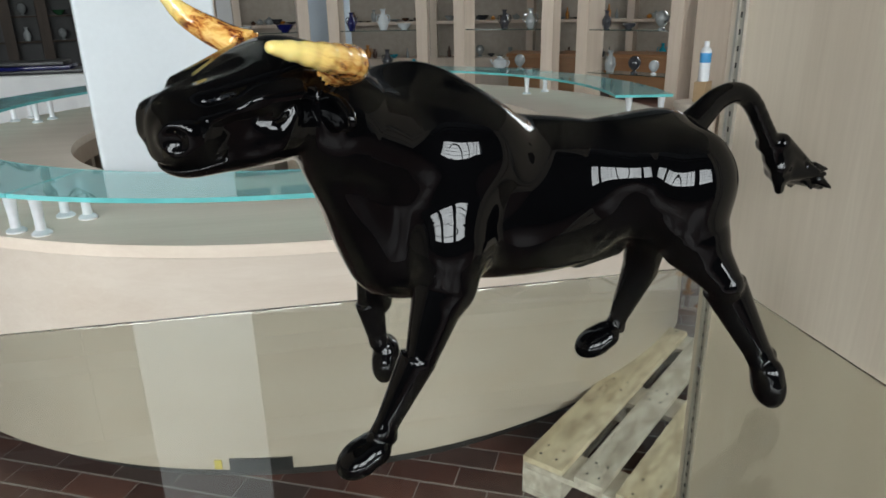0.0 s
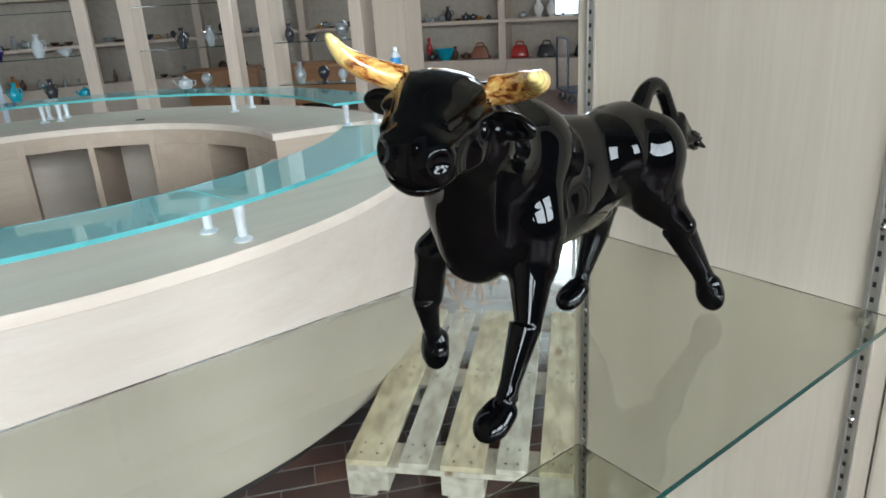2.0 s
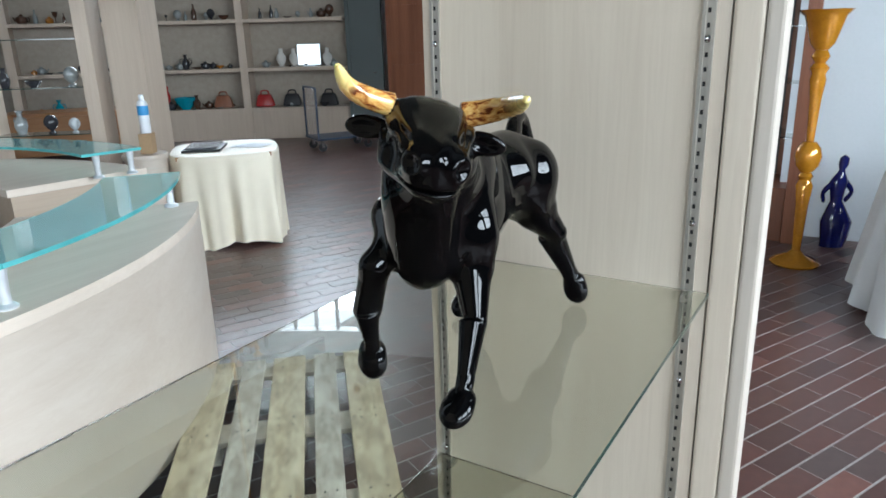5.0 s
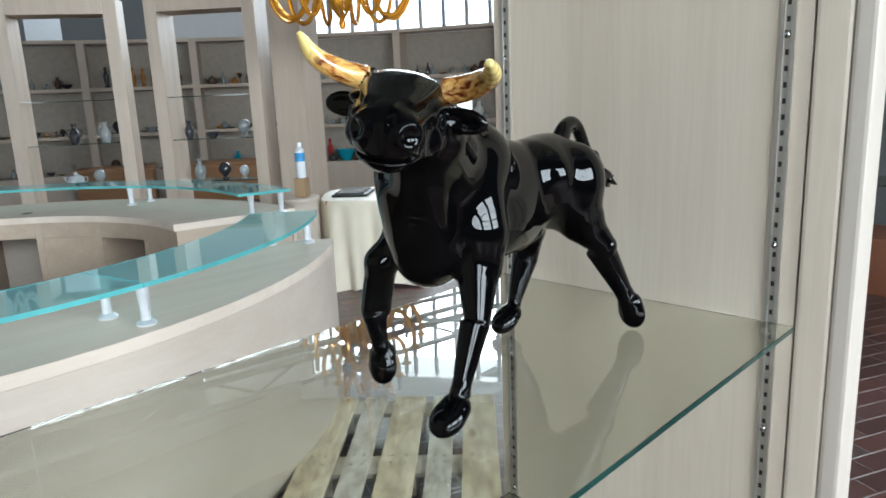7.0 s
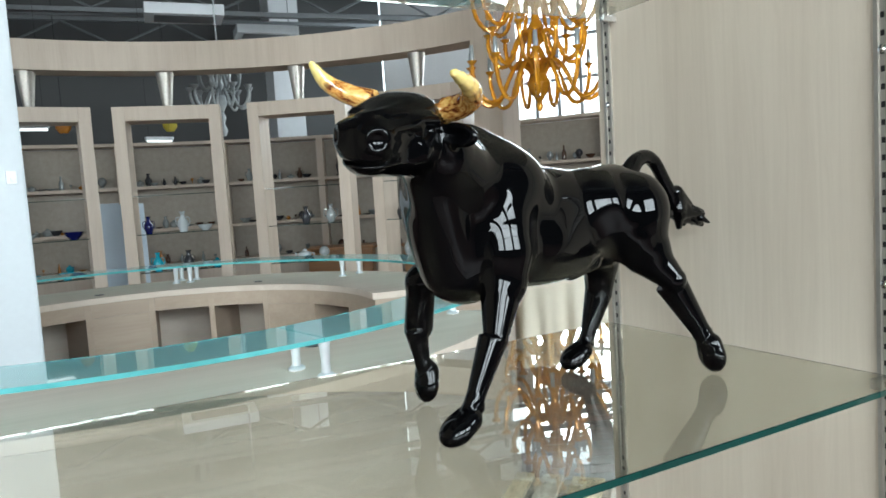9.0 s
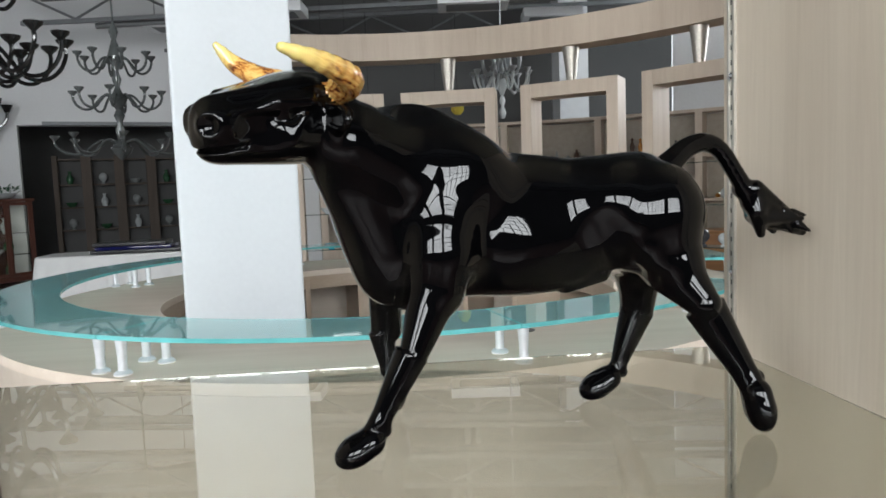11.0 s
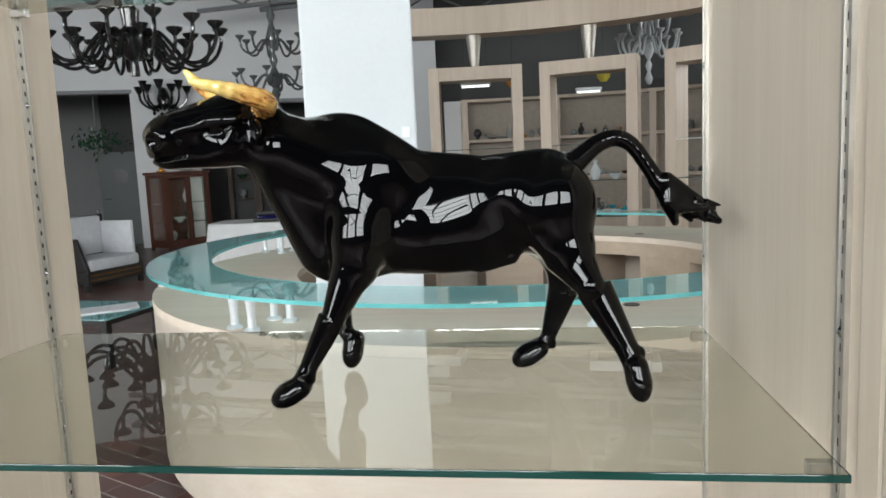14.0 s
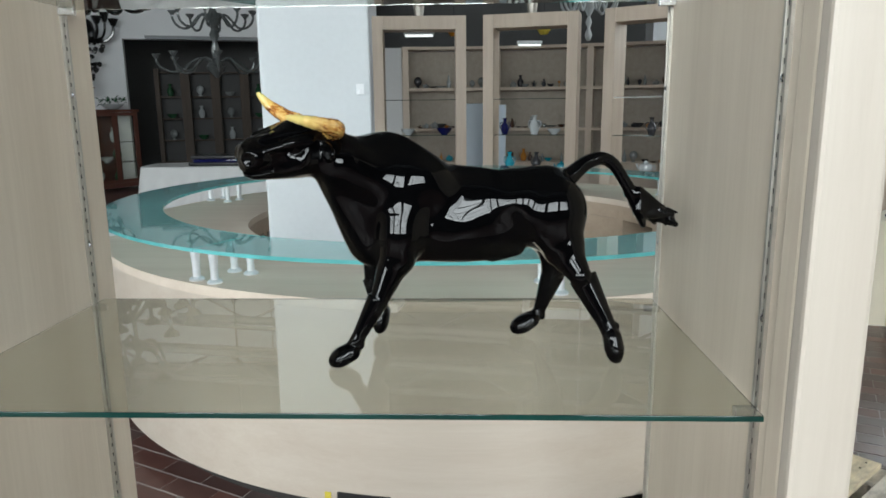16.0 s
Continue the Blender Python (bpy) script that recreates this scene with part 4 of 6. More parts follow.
for a in (52, 96, 131, -70):
    g = part("cable_grommet", lathe(bmesh.new(), [(0, 0), (0.032, 0), (0.032, 0.003), (0.024, 0.004), (0, 0.003)], 16, polar(O, 1.5, a, LEDGE)), M_BLACKPL, counter, "black cable grommet")
# no hole is cut: a black box on the panel shows its dark
bm = boxes(((-0.105, -0.004, 0.0), (0.105, 0.004, 0.048)))
nb = part("notch_shade_block", bm, M_SLOT, counter, "dark block drawn for a shaded cut-out at the panel foot")
nb.matrix_local = Matrix.Translation(polar(O, R_OUT - 0.001, -99.5, 0.098)) @ pose(0, 0, 0, 0, 0, -9.5)
bm = boxes(((-0.025, -0.004, 0.0), (0.0, 0.004, 0.035)))
nb = part("yellow_label", bm, M_YELLOW, counter, "small yellow label")
nb.matrix_local = Matrix.Translation(polar(O, R_OUT - 0.001, -103.2, 0.105)) @ pose(0, 0, 0, 0, 0, -13.2)

# glass tops on standoffs, ring segment by ring segment
GLASS_Z = 1.034


def standoff(parent, r, a):
    bm = lathe(bmesh.new(), [(0, 0), (0.030, 0), (0.031, 0.006), (0.024, 0.013), (0.016, 0.016), (0.015, 0.05), (0.018, 0.10), (0.021, GLASS_Z - LEDGE - 0.002), (0, GLASS_Z - LEDGE - 0.002)], 18,
               polar((RING[0], RING[1]), r, a, LEDGE))
    return part("standoff", bm, M_STANDOFF, parent, "", True)


JOINTS = [(-39.5, -77.8), (-77.8, -118.4), (-118.4, -162), (-162, -204), (-204, -246), (-246, -287), (-287, -332), (-332, -372.5)]
FEET = [(-41.2, -77.0), (-116.9,), (-119.9, -159.7), (-163.5, -202), (-206, -244), (-248, -285.4), (-288.8, -330.5), (-371.3,)]
for (a, b), feet in zip(JOINTS, FEET):
    g = thing("glass_counter_top", (0, 0, 0), "curved sea-green glass top on steel standoffs above the counter", "glass top", "glass tops of the counter")
    bm = arc_slab(bmesh.new(), RING, 1.70, 2.02, GLASS_Z, GLASS_Z + 0.015, a - 0.06, b + 0.06, 1.5, 1)
    p = part("glass_pane", bm, [M_TEAL, M_TEAL_EDGE], g, smooth=True)
    p.visible_shadow = False
    for f in feet:
        standoff(g, 1.968, f)
        standoff(g, 1.79, f - 0.35 if f > -100 else f + 0.6)

# ---- arc of portals with the curved fascia ----
R_P = 4.40
SPAN = 15.0


def portal(a, label):
    """An open display frame: two posts, a lintel and glass shelves, deeper than wide members."""
    w2 = R_P * radians(SPAN) / 2
    ob = thing("display_portal", polar(ARCH, R_P, a), label, "display frame", "portals in an arc", turn=a - 90)
    for s in (-1, 1):
        x0, x1 = sorted((s * w2, s * (w2 - 0.13)))
        part("post", boxes(((x0, 0, 0), (x1, 0.36, 2.67)), bevel=0.004), M_FRAME, ob)
    part("lintel", boxes(((-w2 + 0.131, 0.001, 2.51), (w2 - 0.131, 0.359, 2.669)), bevel=0.003), M_FRAME, ob)
    part("base_panel", boxes(((-w2 + 0.131, 0.002, 0.0), (w2 - 0.131, 0.358, 0.30)), bevel=0.003), M_FRAME, ob)
    for z in (0.78, 1.22, 1.66):
        bm = boxes(((-w2 + 0.132, 0.03, z), (w2 - 0.132, 0.33, z + 0.008)))
        bm.normal_update()
        for f in bm.faces:
            f.material_index = 0 if abs(f.normal.z) > 0.9 else 1
        p = part("glass_shelf", bm, [M_GLASS, M_GLASS_EDGE], ob, "thin clear glass shelf")
        p.visible_shadow = False
    return ob


PORTALS = [93.3, 75.7, 56.8, 38.4]
for a in PORTALS:
    portal(a, "tall greige display frame with glass shelves")

fascia = thing("curved_fascia", (ARCH[0], ARCH[1], 0), "long curved beige fascia carried on steel cones above the portals", "fascia")
for i in range(6):
    a, b = 24.4 + 82 * i / 6, 24.4 + 82 * (i + 1) / 6
    part("fascia_band", arc_slab(bmesh.new(), O, 4.40, 4.74, 3.06, 3.38, a, b, 2), M_FRAME, fascia, smooth=True)
bm = arc_slab(bmesh.new(), O, 4.40, 4.74, 0, 3.0585, 24.4, 28.9, 2)
part("end_pillar", bm, M_FRAME, fascia, "wide end pillar")
for a in PORTALS:
    bm = lathe(bmesh.new(), [(0, 0), (0.052, 0), (0.055, 0.02), (0.095, 0.365), (0.10, 0.389), (0, 0.389)], 24, polar(O, 4.56, a, 2.6705))
    part("steel_cone", bm, M_STANDARD, fascia, "brushed steel cone", True)

# ---- wall shelves on the curved back wall ----
BAY = 10.7
BOARDS = (0.46, 1.11, 1.88, 2.65)


def wall_shelf(a0, a1):
    am = (a0 + a1) / 2
    half = (a1 - a0) / 2
    ob = thing("wall_shelf_unit", (RING[0], RING[1], 0), "built-in grey-beige wall shelf unit holding glassware", "shelf unit", "wall shelves", turn=am)
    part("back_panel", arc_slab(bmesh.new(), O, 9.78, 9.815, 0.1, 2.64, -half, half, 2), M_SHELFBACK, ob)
    part("post", arc_slab(bmesh.new(), O, 9.38, 9.779, 0.0, 2.648, half - 0.75, half - 0.005, 2), M_FRAME, ob)
    part("base_front", arc_slab(bmesh.new(), O, 9.40, 9.779, 0.0, 0.458, -half, half - 0.76, 2), M_FRAME, ob)
    for z in BOARDS:
        part("shelf_board", arc_slab(bmesh.new(), O, 9.385, 9.779, z, z + 0.055, -half + 0.002, half - (0.752 if z < 2.6 else 0.004), 2), M_FRAME, ob)
    return ob


BAYS = [(22.2 + BAY * i, 22.2 + BAY * (i + 1)) for i in range(7)]
for a0, a1 in BAYS:
    wall_shelf(a0, a1)

# ---- glassware on the wall shelves ----
PROFILES = {
    "vase": [(0, 0), (0.045, 0), (0.05, 0.01), (0.075, 0.09), (0.07, 0.15), (0.03, 0.21), (0.028, 0.25), (0.045, 0.28), (0.035, 0.27), (0, 0.24)],
    "bottle": [(0, 0), (0.045, 0), (0.048, 0.02), (0.048, 0.15), (0.02, 0.21), (0.016, 0.28), (0.02, 0.29), (0, 0.29)],
    "bowl": [(0, 0), (0.05, 0), (0.055, 0.012), (0.10, 0.05), (0.125, 0.10), (0.118, 0.10), (0.09, 0.055), (0, 0.03)],
    "goblet": [(0, 0), (0.045, 0), (0.04, 0.008), (0.008, 0.02), (0.008, 0.10), (0.035, 0.13), (0.05, 0.20), (0.046, 0.20), (0, 0.14)],
    "figurine": [(0, 0), (0.05, 0), (0.05, 0.03), (0.03, 0.05), (0.042, 0.14), (0.055, 0.22), (0.03, 0.29), (0.018, 0.32), (0.03, 0.35), (0.026, 0.385), (0, 0.40)],
    "globe": [(0, 0), (0.05, 0), (0.045, 0.02), (0.018, 0.035), (0.05, 0.06), (0.085, 0.11), (0.092, 0.15), (0.075, 0.20), (0.04, 0.235), (0, 0.245)],
    "teapot": [(0, 0), (0.06, 0), (0.085, 0.03), (0.095, 0.07), (0.08, 0.115), (0.035, 0.135), (0.03, 0.15), (0.012, 0.165), (0, 0.17)],
    "dish": [(0, 0), (0.06, 0), (0.065, 0.01), (0.14, 0.035), (0.135, 0.042), (0.06, 0.018), (0, 0.016)],
}
MESHES = {}


def item_mesh(kind, material, extra):
    key = (kind, material.name, extra)
    if key not in MESHES:
        bm = lathe(bmesh.new(), PROFILES[kind], 16)
        if extra == "handles":
            for s in (-1, 1):
                tube(bm, curve_pts([(s * 0.05, 0, 0.20), (s * 0.10, 0, 0.19), (s * 0.105, 0, 0.12), (s * 0.068, 0, 0.08)], 4), 0.007, 6)
        if extra == "spout":
            tube(bm, curve_pts([(0.08, 0, 0.05), (0.12, 0, 0.07), (0.14, 0, 0.12)], 4), [0.018] * 4 + [0.013] * 4 + [0.008], 6)
            tube(bm, curve_pts([(-0.08, 0, 0.10), (-0.135, 0, 0.10), (-0.13, 0, 0.05), (-0.085, 0, 0.035)], 4), 0.007, 6)
        MESHES[key] = finish(bm, material, True)
    return MESHES[key]


def glass_item(kind, material, at, size, turn, label, extra="", high=1.0):
    ob = new(kind, item_mesh(kind, material, extra))
    ob.matrix_world = pose(*at, 0, 0, turn) @ Matrix.Diagonal((size, size, size * high, 1))
    return tagged(ob, label, kind, "glassware on the wall shelves")


COLOURS = [(M_CLEARITEM, "clear crystal"), (M_DARKITEM, "dark grey glass"), (M_BROWNITEM, "brown smoked glass"), (M_DARKITEM, "smoke grey glass"),
           (M_AMBER, "amber glass"), (M_DARKITEM, "black glass"), (M_CLEARITEM, "silvery glass")]
KINDS = ["vase", "bowl", "goblet", "globe", "teapot", "bottle", "dish"]
rnd = random.Random(7)
for bi, (a0, a1) in enumerate(BAYS):
    for si, z in enumerate(BOARDS[:3]):
        count = (7, 10, 9)[si] if bi > 0 else (2, 4, 8)[si]
        for k in range(count):
            a = a0 + 1.0 + (a1 - a0 - 2.6) * (k + 0.5 + rnd.uniform(-0.3, 0.3)) / count
            kind = rnd.choice(KINDS)
            m, word = rnd.choice(COLOURS)
            extra = ""
            if si == 2 and bi == 3:
                kind, (m, word) = "figurine", rnd.choice([(M_BROWNITEM, "brown smoked glass"), (M_DARKITEM, "black glass"), (M_AMBER, "amber glass")])
            elif si == 1 and rnd.random() < 0.5:
                kind = rnd.choice(["bowl", "teapot", "dish"])
            elif si == 0 and rnd.random() < 0.6:
                m, word = rnd.choice([(M_TURQ, "turquoise glass"), (M_BROWNITEM, "brown smoked glass"), (M_AMBER, "amber glass"), (M_CLEARITEM, "clear crystal"), (M_BLUEGLASS, "cobalt blue glass")])
            extra = {"vase": "handles", "teapot": "spout"}.get(kind, "")
            glass_item(kind, m, polar(RING, 9.56 + rnd.uniform(-0.06, 0.06), a, z + 0.0555), rnd.uniform(0.42, 0.9), rnd.uniform(0, 360),
                       f"{word} {kind} standing on the wall shelf", extra)

# necklace busts, bags, lit display in the end bay
bust_prof = [(0, 0), (0.06, 0), (0.06, 0.012), (0.03, 0.02), (0.06, 0.06), (0.085, 0.13), (0.075, 0.18), (0.035, 0.22), (0.032, 0.29), (0, 0.295)]
bm = lathe(bmesh.new(), bust_prof, 16)
for v in bm.verts:
    v.co.y *= 0.5
bust_me = finish(bm, M_VELVET, True)
for i, a in enumerate((28.9, 27.6, 24.2)):
    b = new("necklace_bust", bust_me)
    b.matrix_world = pose(*polar(RING, 9.52, a, 1.1655), 0, 0, a + 90)
    tagged(b, "cream velvet necklace bust on the wall shelf", "display bust", "necklace busts")
scr = thing("display_screen", polar(RING, 9.5, 26.0, 1.1655), "small brightly lit white display on the wall shelf", "screen", turn=26.0 - 92)
part("screen_panel", boxes(((-0.20, -0.012, 0.02), (0.20, 0.012, 0.36)), bevel=0.004), M_PLASTIC, scr)
part("lit_screen", boxes(((-0.185, -0.016, 0.035), (0.185, -0.0125, 0.345))), M_SCREEN, scr, "glowing white surface")
part("foot", boxes(((-0.1, -0.05, 0), (0.1, 0.05, 0.0195)), bevel=0.003), M_PLASTIC, scr)


def bag(at, turn, material, label, w=0.34, h=0.21):
    ob = thing("handbag", at, label, "bag", "bags on the low shelf", turn=turn)
    bm = bmesh.new()
    box(bm, (-w / 2, -0.08, 0), (w / 2, 0.08, h), 0.05)
    for v in bm.verts:
        v.co.x *= 1 - 0.35 * v.co.z / h
        v.co.y *= 1 - 0.5 * v.co.z / h
    part("bag_body", bm, material, ob, smooth=True)
    part("handle", tube(bmesh.new(), curve_pts([(-w * 0.2, 0, h - 0.03), (-w * 0.15, 0, h + 0.05), (w * 0.15, 0, h + 0.05), (w * 0.2, 0, h - 0.03)], 6), 0.012, 8), material, ob, smooth=True)


for a, m, word in ((31.0, M_RED, "red"), (28.2, M_BLACKPL, "black"), (24.4, M_BLACKPL, "black"), (35.2, M_BROWNWOOD, "brown")):
    bag(polar(RING, 9.58, a, 0.5155), a + 90, m, f"soft {word} leather handbag on the low shelf")
glass_item("figurine", M_RED, polar(RING, 9.55, 40.6, 0.5155), 1.0, 0, "red glass figurine on the low shelf")
glass_item("bowl", M_TURQ, polar(RING, 9.55, 38.9, 0.5155), 1.5, 0, "wide turquoise glass bowl on the low shelf", "", 1.3)

# low wooden display table in front of the shelves
for a, w in ((49.0, 1.5), (62.0, 1.1)):
    t = thing("wooden_chest", polar(RING, 8.4, a), "low orange-brown wooden chest before the shelves", "chest", "wooden chests", turn=a - 90)
    part("chest_body", boxes(((-w / 2, -0.3, 0.06), (w / 2, 0.3, 0.62)), bevel=0.01), M_TABLEWOOD, t)
    part("chest_lid", boxes(((-w / 2 - 0.03, -0.33, 0.621), (w / 2 + 0.03, 0.33, 0.68)), bevel=0.012), M_TABLEWOOD, t)
    for sx in (-1, 1):
        for sy in (-1, 1):
            x, y = sx * (w / 2 - 0.06), sy * 0.24
            part("foot", boxes(((x - 0.04, y - 0.04, 0), (x + 0.04, y + 0.04, 0.0595)), bevel=0.006), M_TABLEWOOD, t)

# ---- platform trolley ----
tr = thing("platform_trolley", (7.80, 6.45, 0), "dark blue steel platform trolley with barred handle", "trolley", turn=-30)
part("platform", boxes(((-0.45, -0.3, 0.17), (0.45, 0.3, 0.20)), bevel=0.008), M_CARTBLUE, tr)
part("handle_frame", tube(bmesh.new(), curve_pts([(-0.43, -0.27, 0.2), (-0.43, -0.27, 0.85), (-0.43, -0.2, 0.92), (-0.43, 0.2, 0.92), (-0.43, 0.27, 0.85), (-0.43, 0.27, 0.2)], 5), 0.016, 8), M_CARTBLUE, tr, smooth=True)
for i in range(6):
    y = -0.19 + 0.076 * i
    part("bar", tube(bmesh.new(), [(-0.43, y, 0.2), (-0.43, y, 0.915)], 0.006, 6), M_CHROME, tr)
for sx in (-1, 1):
    for sy in (-1, 1):
        w = part("wheel", tube(bmesh.new(), [(sx * 0.36, sy * 0.22 - 0.018, 0.062), (sx * 0.36, sy * 0.22 + 0.018, 0.062)], 0.062, 16), M_BLACKPL, tr)
        part("fork", boxes(((sx * 0.36 - 0.02, sy * 0.22 - 0.028, 0.06), (sx * 0.36 + 0.02, sy * 0.22 - 0.020, 0.1695)), ((sx * 0.36 - 0.02, sy * 0.22 + 0.020, 0.06), (sx * 0.36 + 0.02, sy * 0.22 + 0.028, 0.1695))), M_STEEL, tr)

# ---- tall wooden wardrobe beside the shelves ----
wd = thing("wooden_wardrobe", polar(RING, 9.35, 12.6), "tall red-brown panelled wooden wardrobe beside the shelves", "wardrobe", turn=12.6 - 90)
part("wardrobe_body", boxes(((-0.85, 0, 0.32), (0.85, 0.45, 3.1)), bevel=0.01), M_BROWNWOOD, wd)
part("base", boxes(((-0.82, 0.02, 0), (0.82, 0.43, 0.3195))), M_PIPE, wd, "grey base")
for sx in (-0.43, 0.43):
    dr = part("wardrobe_door", boxes(((sx - 0.41, -0.025, 0.36), (sx + 0.41, -0.001, 3.06)), bevel=0.006), M_BROWNWOOD, wd)
    for z in (0.45, 1.35, 2.25):
        part("door_panel", boxes(((sx - 0.32, -0.034, z), (sx + 0.32, -0.0255, z + 0.72)), bevel=0.004), M_BROWNWOOD, dr)

# shadowed gap between shelves and wardrobe, its shade painted as a dark door
dk = thing("door_2", polar(RING, 9.50, 20.3), "narrow door beside the wall shelves, shadow in its dark colour", "door", kind="structure", turn=20.3 - 90)
part("door_leaf", boxes(((-0.24, 0, 0), (0.24, 0.05, 2.64)), bevel=0.004), M_SHADED_DOOR, dk)
part("door_frame", boxes(((-0.30, -0.02, 0), (-0.241, 0.06, 2.70)), ((0.241, -0.02, 0), (0.30, 0.06, 2.70)), ((-0.24, -0.02, 2.641), (0.24, 0.06, 2.70)), bevel=0.003), M_SHADED_DOOR, dk)
part("door_handle", tube(bmesh.new(), [(0.14, -0.04, 1.05), (0.20, -0.04, 1.05)], 0.010, 8), M_STEEL, dk)

# ---- draped tables ----


def draped_table(at, a, b, turn, top, hem, material, label, folds=14, seed=1, square=3.2, flare=0.03):
    ob = thing("draped_table", (at[0], at[1], 0), label, "table", turn=turn)
    r = random.Random(seed)
    ph = [r.uniform(0, 6.28) for _ in range(4)]
    n = 160
    bm = bmesh.new()
    rows = []
    levels = [(0.0, 0), (0.012, 1), (0.06, 1), (0.2, 1), (0.45, 1), (0.75, 1), (1.0, 1)]
    for t, out in levels:
        ring = []
        for i in range(n):
            th = 2 * math.pi * i / n
            c, s = math.cos(th), math.sin(th)
            rad = (abs(c) ** square + abs(s) ** square) ** (-1 / square)
            fold = (0.55 * math.sin(folds * th + ph[0]) + 0.3 * math.sin(folds * 1.7 * th + ph[1]) + 0.25 * math.sin(5 * th + ph[2]))
            corner = max(0.0, rad - 1.02)
            grow = out * (0.012 + t * (flare + 0.060 * fold + 0.036 + 0.10 * corner))
            drop = hem + 0.035 * math.sin(3 * th + ph[3]) - 0.10 * corner
            ring.append(bm.verts.new((c * rad * (a + grow), s * rad * (b + grow), top - t * (top - drop) - (0.006 if 0 < t < 0.02 else 0))))
        rows.append(ring)
    for p0, p1 in zip(rows, rows[1:]):
        for i in range(n):
            bm.faces.new((p0[i], p0[(i + 1) % n], p1[(i + 1) % n], p1[i]))
    bm.faces.new(rows[0])
    part("tablecloth", bm, material, ob, smooth=True)
    part("tabletop", boxes(((-a * 0.86, -b * 0.86, top - 0.035), (a * 0.86, b * 0.86, top - 0.004))), M_TABLEWOOD, ob)
    for sx in (-1, 1):
        for sy in (-1, 1):
            x, y = sx * a * 0.75, sy * b * 0.75
            part("leg", boxes(((x - 0.02, y - 0.02, 0), (x + 0.02, y + 0.02, top - 0.036))), M_DARKITEM, ob)
    return ob


draped_table((3.54, 4.12), 0.43, 0.42, 47, 0.76, 0.02, M_CLOTH, "table under a long ivory satin cloth in soft folds", 13, 3, 3.6, -0.055)
draped_table((-3.55, 9.55), 1.15, 0.45, 4, 0.76, 0.12, M_CLOTHWHITE, "long table under a white linen cloth", 24, 5, 6.0)
draped_table((4.20, -1.08), 0.50, 0.50, 10, 0.78, 0.03, M_CLOTHWHITE, "table under a white linen cloth touching the bricks", 12, 8, 3.4)

tray = thing("folder_stack", (3.42, 4.22, 0.763), "flat black folder lying on the ivory tablecloth", "folder", turn=40)
part("lower_folder", boxes(((-0.20, -0.15, 0), (0.20, 0.15, 0.018)), bevel=0.003), M_BLACKPL, tray)
part("upper_folder", boxes(((-0.17, -0.12, 0.0185), (0.19, 0.13, 0.030)), bevel=0.003), M_DARKITEM, tray)
pap = thing("paper_sheet", (3.70, 3.98, 0.7625), "white paper sheet on the ivory tablecloth", "paper", turn=20)
part("sheet", boxes(((-0.10, -0.14, 0), (0.10, 0.14, 0.0015))), M_PAPER, pap)
st = thing("folded_textiles", (-3.35, 9.45, 0.763), "stack of dark folded textiles on the white tablecloth", "textiles", turn=4)
for i, (w, m) in enumerate(((0.62, M_BLACKPL), (0.55, M_BLUEGLASS), (0.58, M_BLACKPL))):
    part("folded_cloth", boxes(((-w, -0.25, 0.05 * i), (w - 0.1 * i, 0.22, 0.05 * i + 0.0495)), bevel=0.015), m, st, smooth=True)
y = thing("yellow_booklet", (-2.55, 9.35, 0.763), "yellow booklet on the white tablecloth", "booklet", turn=10)
part("booklet", boxes(((-0.16, -0.12, 0), (0.16, 0.12, 0.05)), bevel=0.004), M_YELLOW, y)

# ---- pedestal with bottle and box ----
pd = thing("round_pedestal", (2.90, 4.28, 0), "small round beige pedestal beside the draped table", "pedestal")
part("pedestal_body", lathe(bmesh.new(), [(0, 0), (0.15, 0), (0.15, 0.76), (0, 0.76)], 32), M_COUNTER, pd, smooth=True)
part("pedestal_top", lathe(bmesh.new(), [(0, 0.761), (0.165, 0.761), (0.168, 0.77), (0.168, 0.79), (0.163, 0.80), (0, 0.80)], 32), M_COUNTER, pd, smooth=True)
bt = thing("spray_bottle", (2.925, 4.262, 0.9535), "white plastic bottle with a blue label on a carton", "bottle")
part("bottle_body", lathe(bmesh.new(), [(0, 0), (0.036, 0), (0.039, 0.006), (0.039, 0.215), (0.03, 0.237), (0.017, 0.248), (0, 0.248)], 20), M_PLASTIC, bt, smooth=True)
part("label_band", lathe(bmesh.new(), [(0.0392, 0.135), (0.0402, 0.135), (0.0402, 0.205), (0.0392, 0.205)], 20), M_BLUEPL, bt, "blue label band", True)
part("cap", lathe(bmesh.new(), [(0, 0.2485), (0.019, 0.2485), (0.019, 0.280), (0.016, 0.286), (0, 0.286)], 16), M_PLASTIC, bt, smooth=True)
cb = thing("cardboard_box", (2.925, 4.262, 0.8005), "small brown cardboard box on the pedestal", "box", turn=35)
part("carton", boxes(((-0.055, -0.045, 0), (0.055, 0.045, 0.15)), bevel=0.003), M_CARD, cb)
part("carton_flap", boxes(((-0.054, -0.044, 0.1502), (0.054, 0.0, 0.1525))), M_CARD, cb)

# ---- chandeliers ----


CURL = ((0.05, 0.10), (0.20, 0.62), (0.33, 0.60), (0.46, 0.0), (0.60, -0.75), (0.78, -0.85), (0.93, -0.40), (1.0, 0.25), (1.0, 0.60))


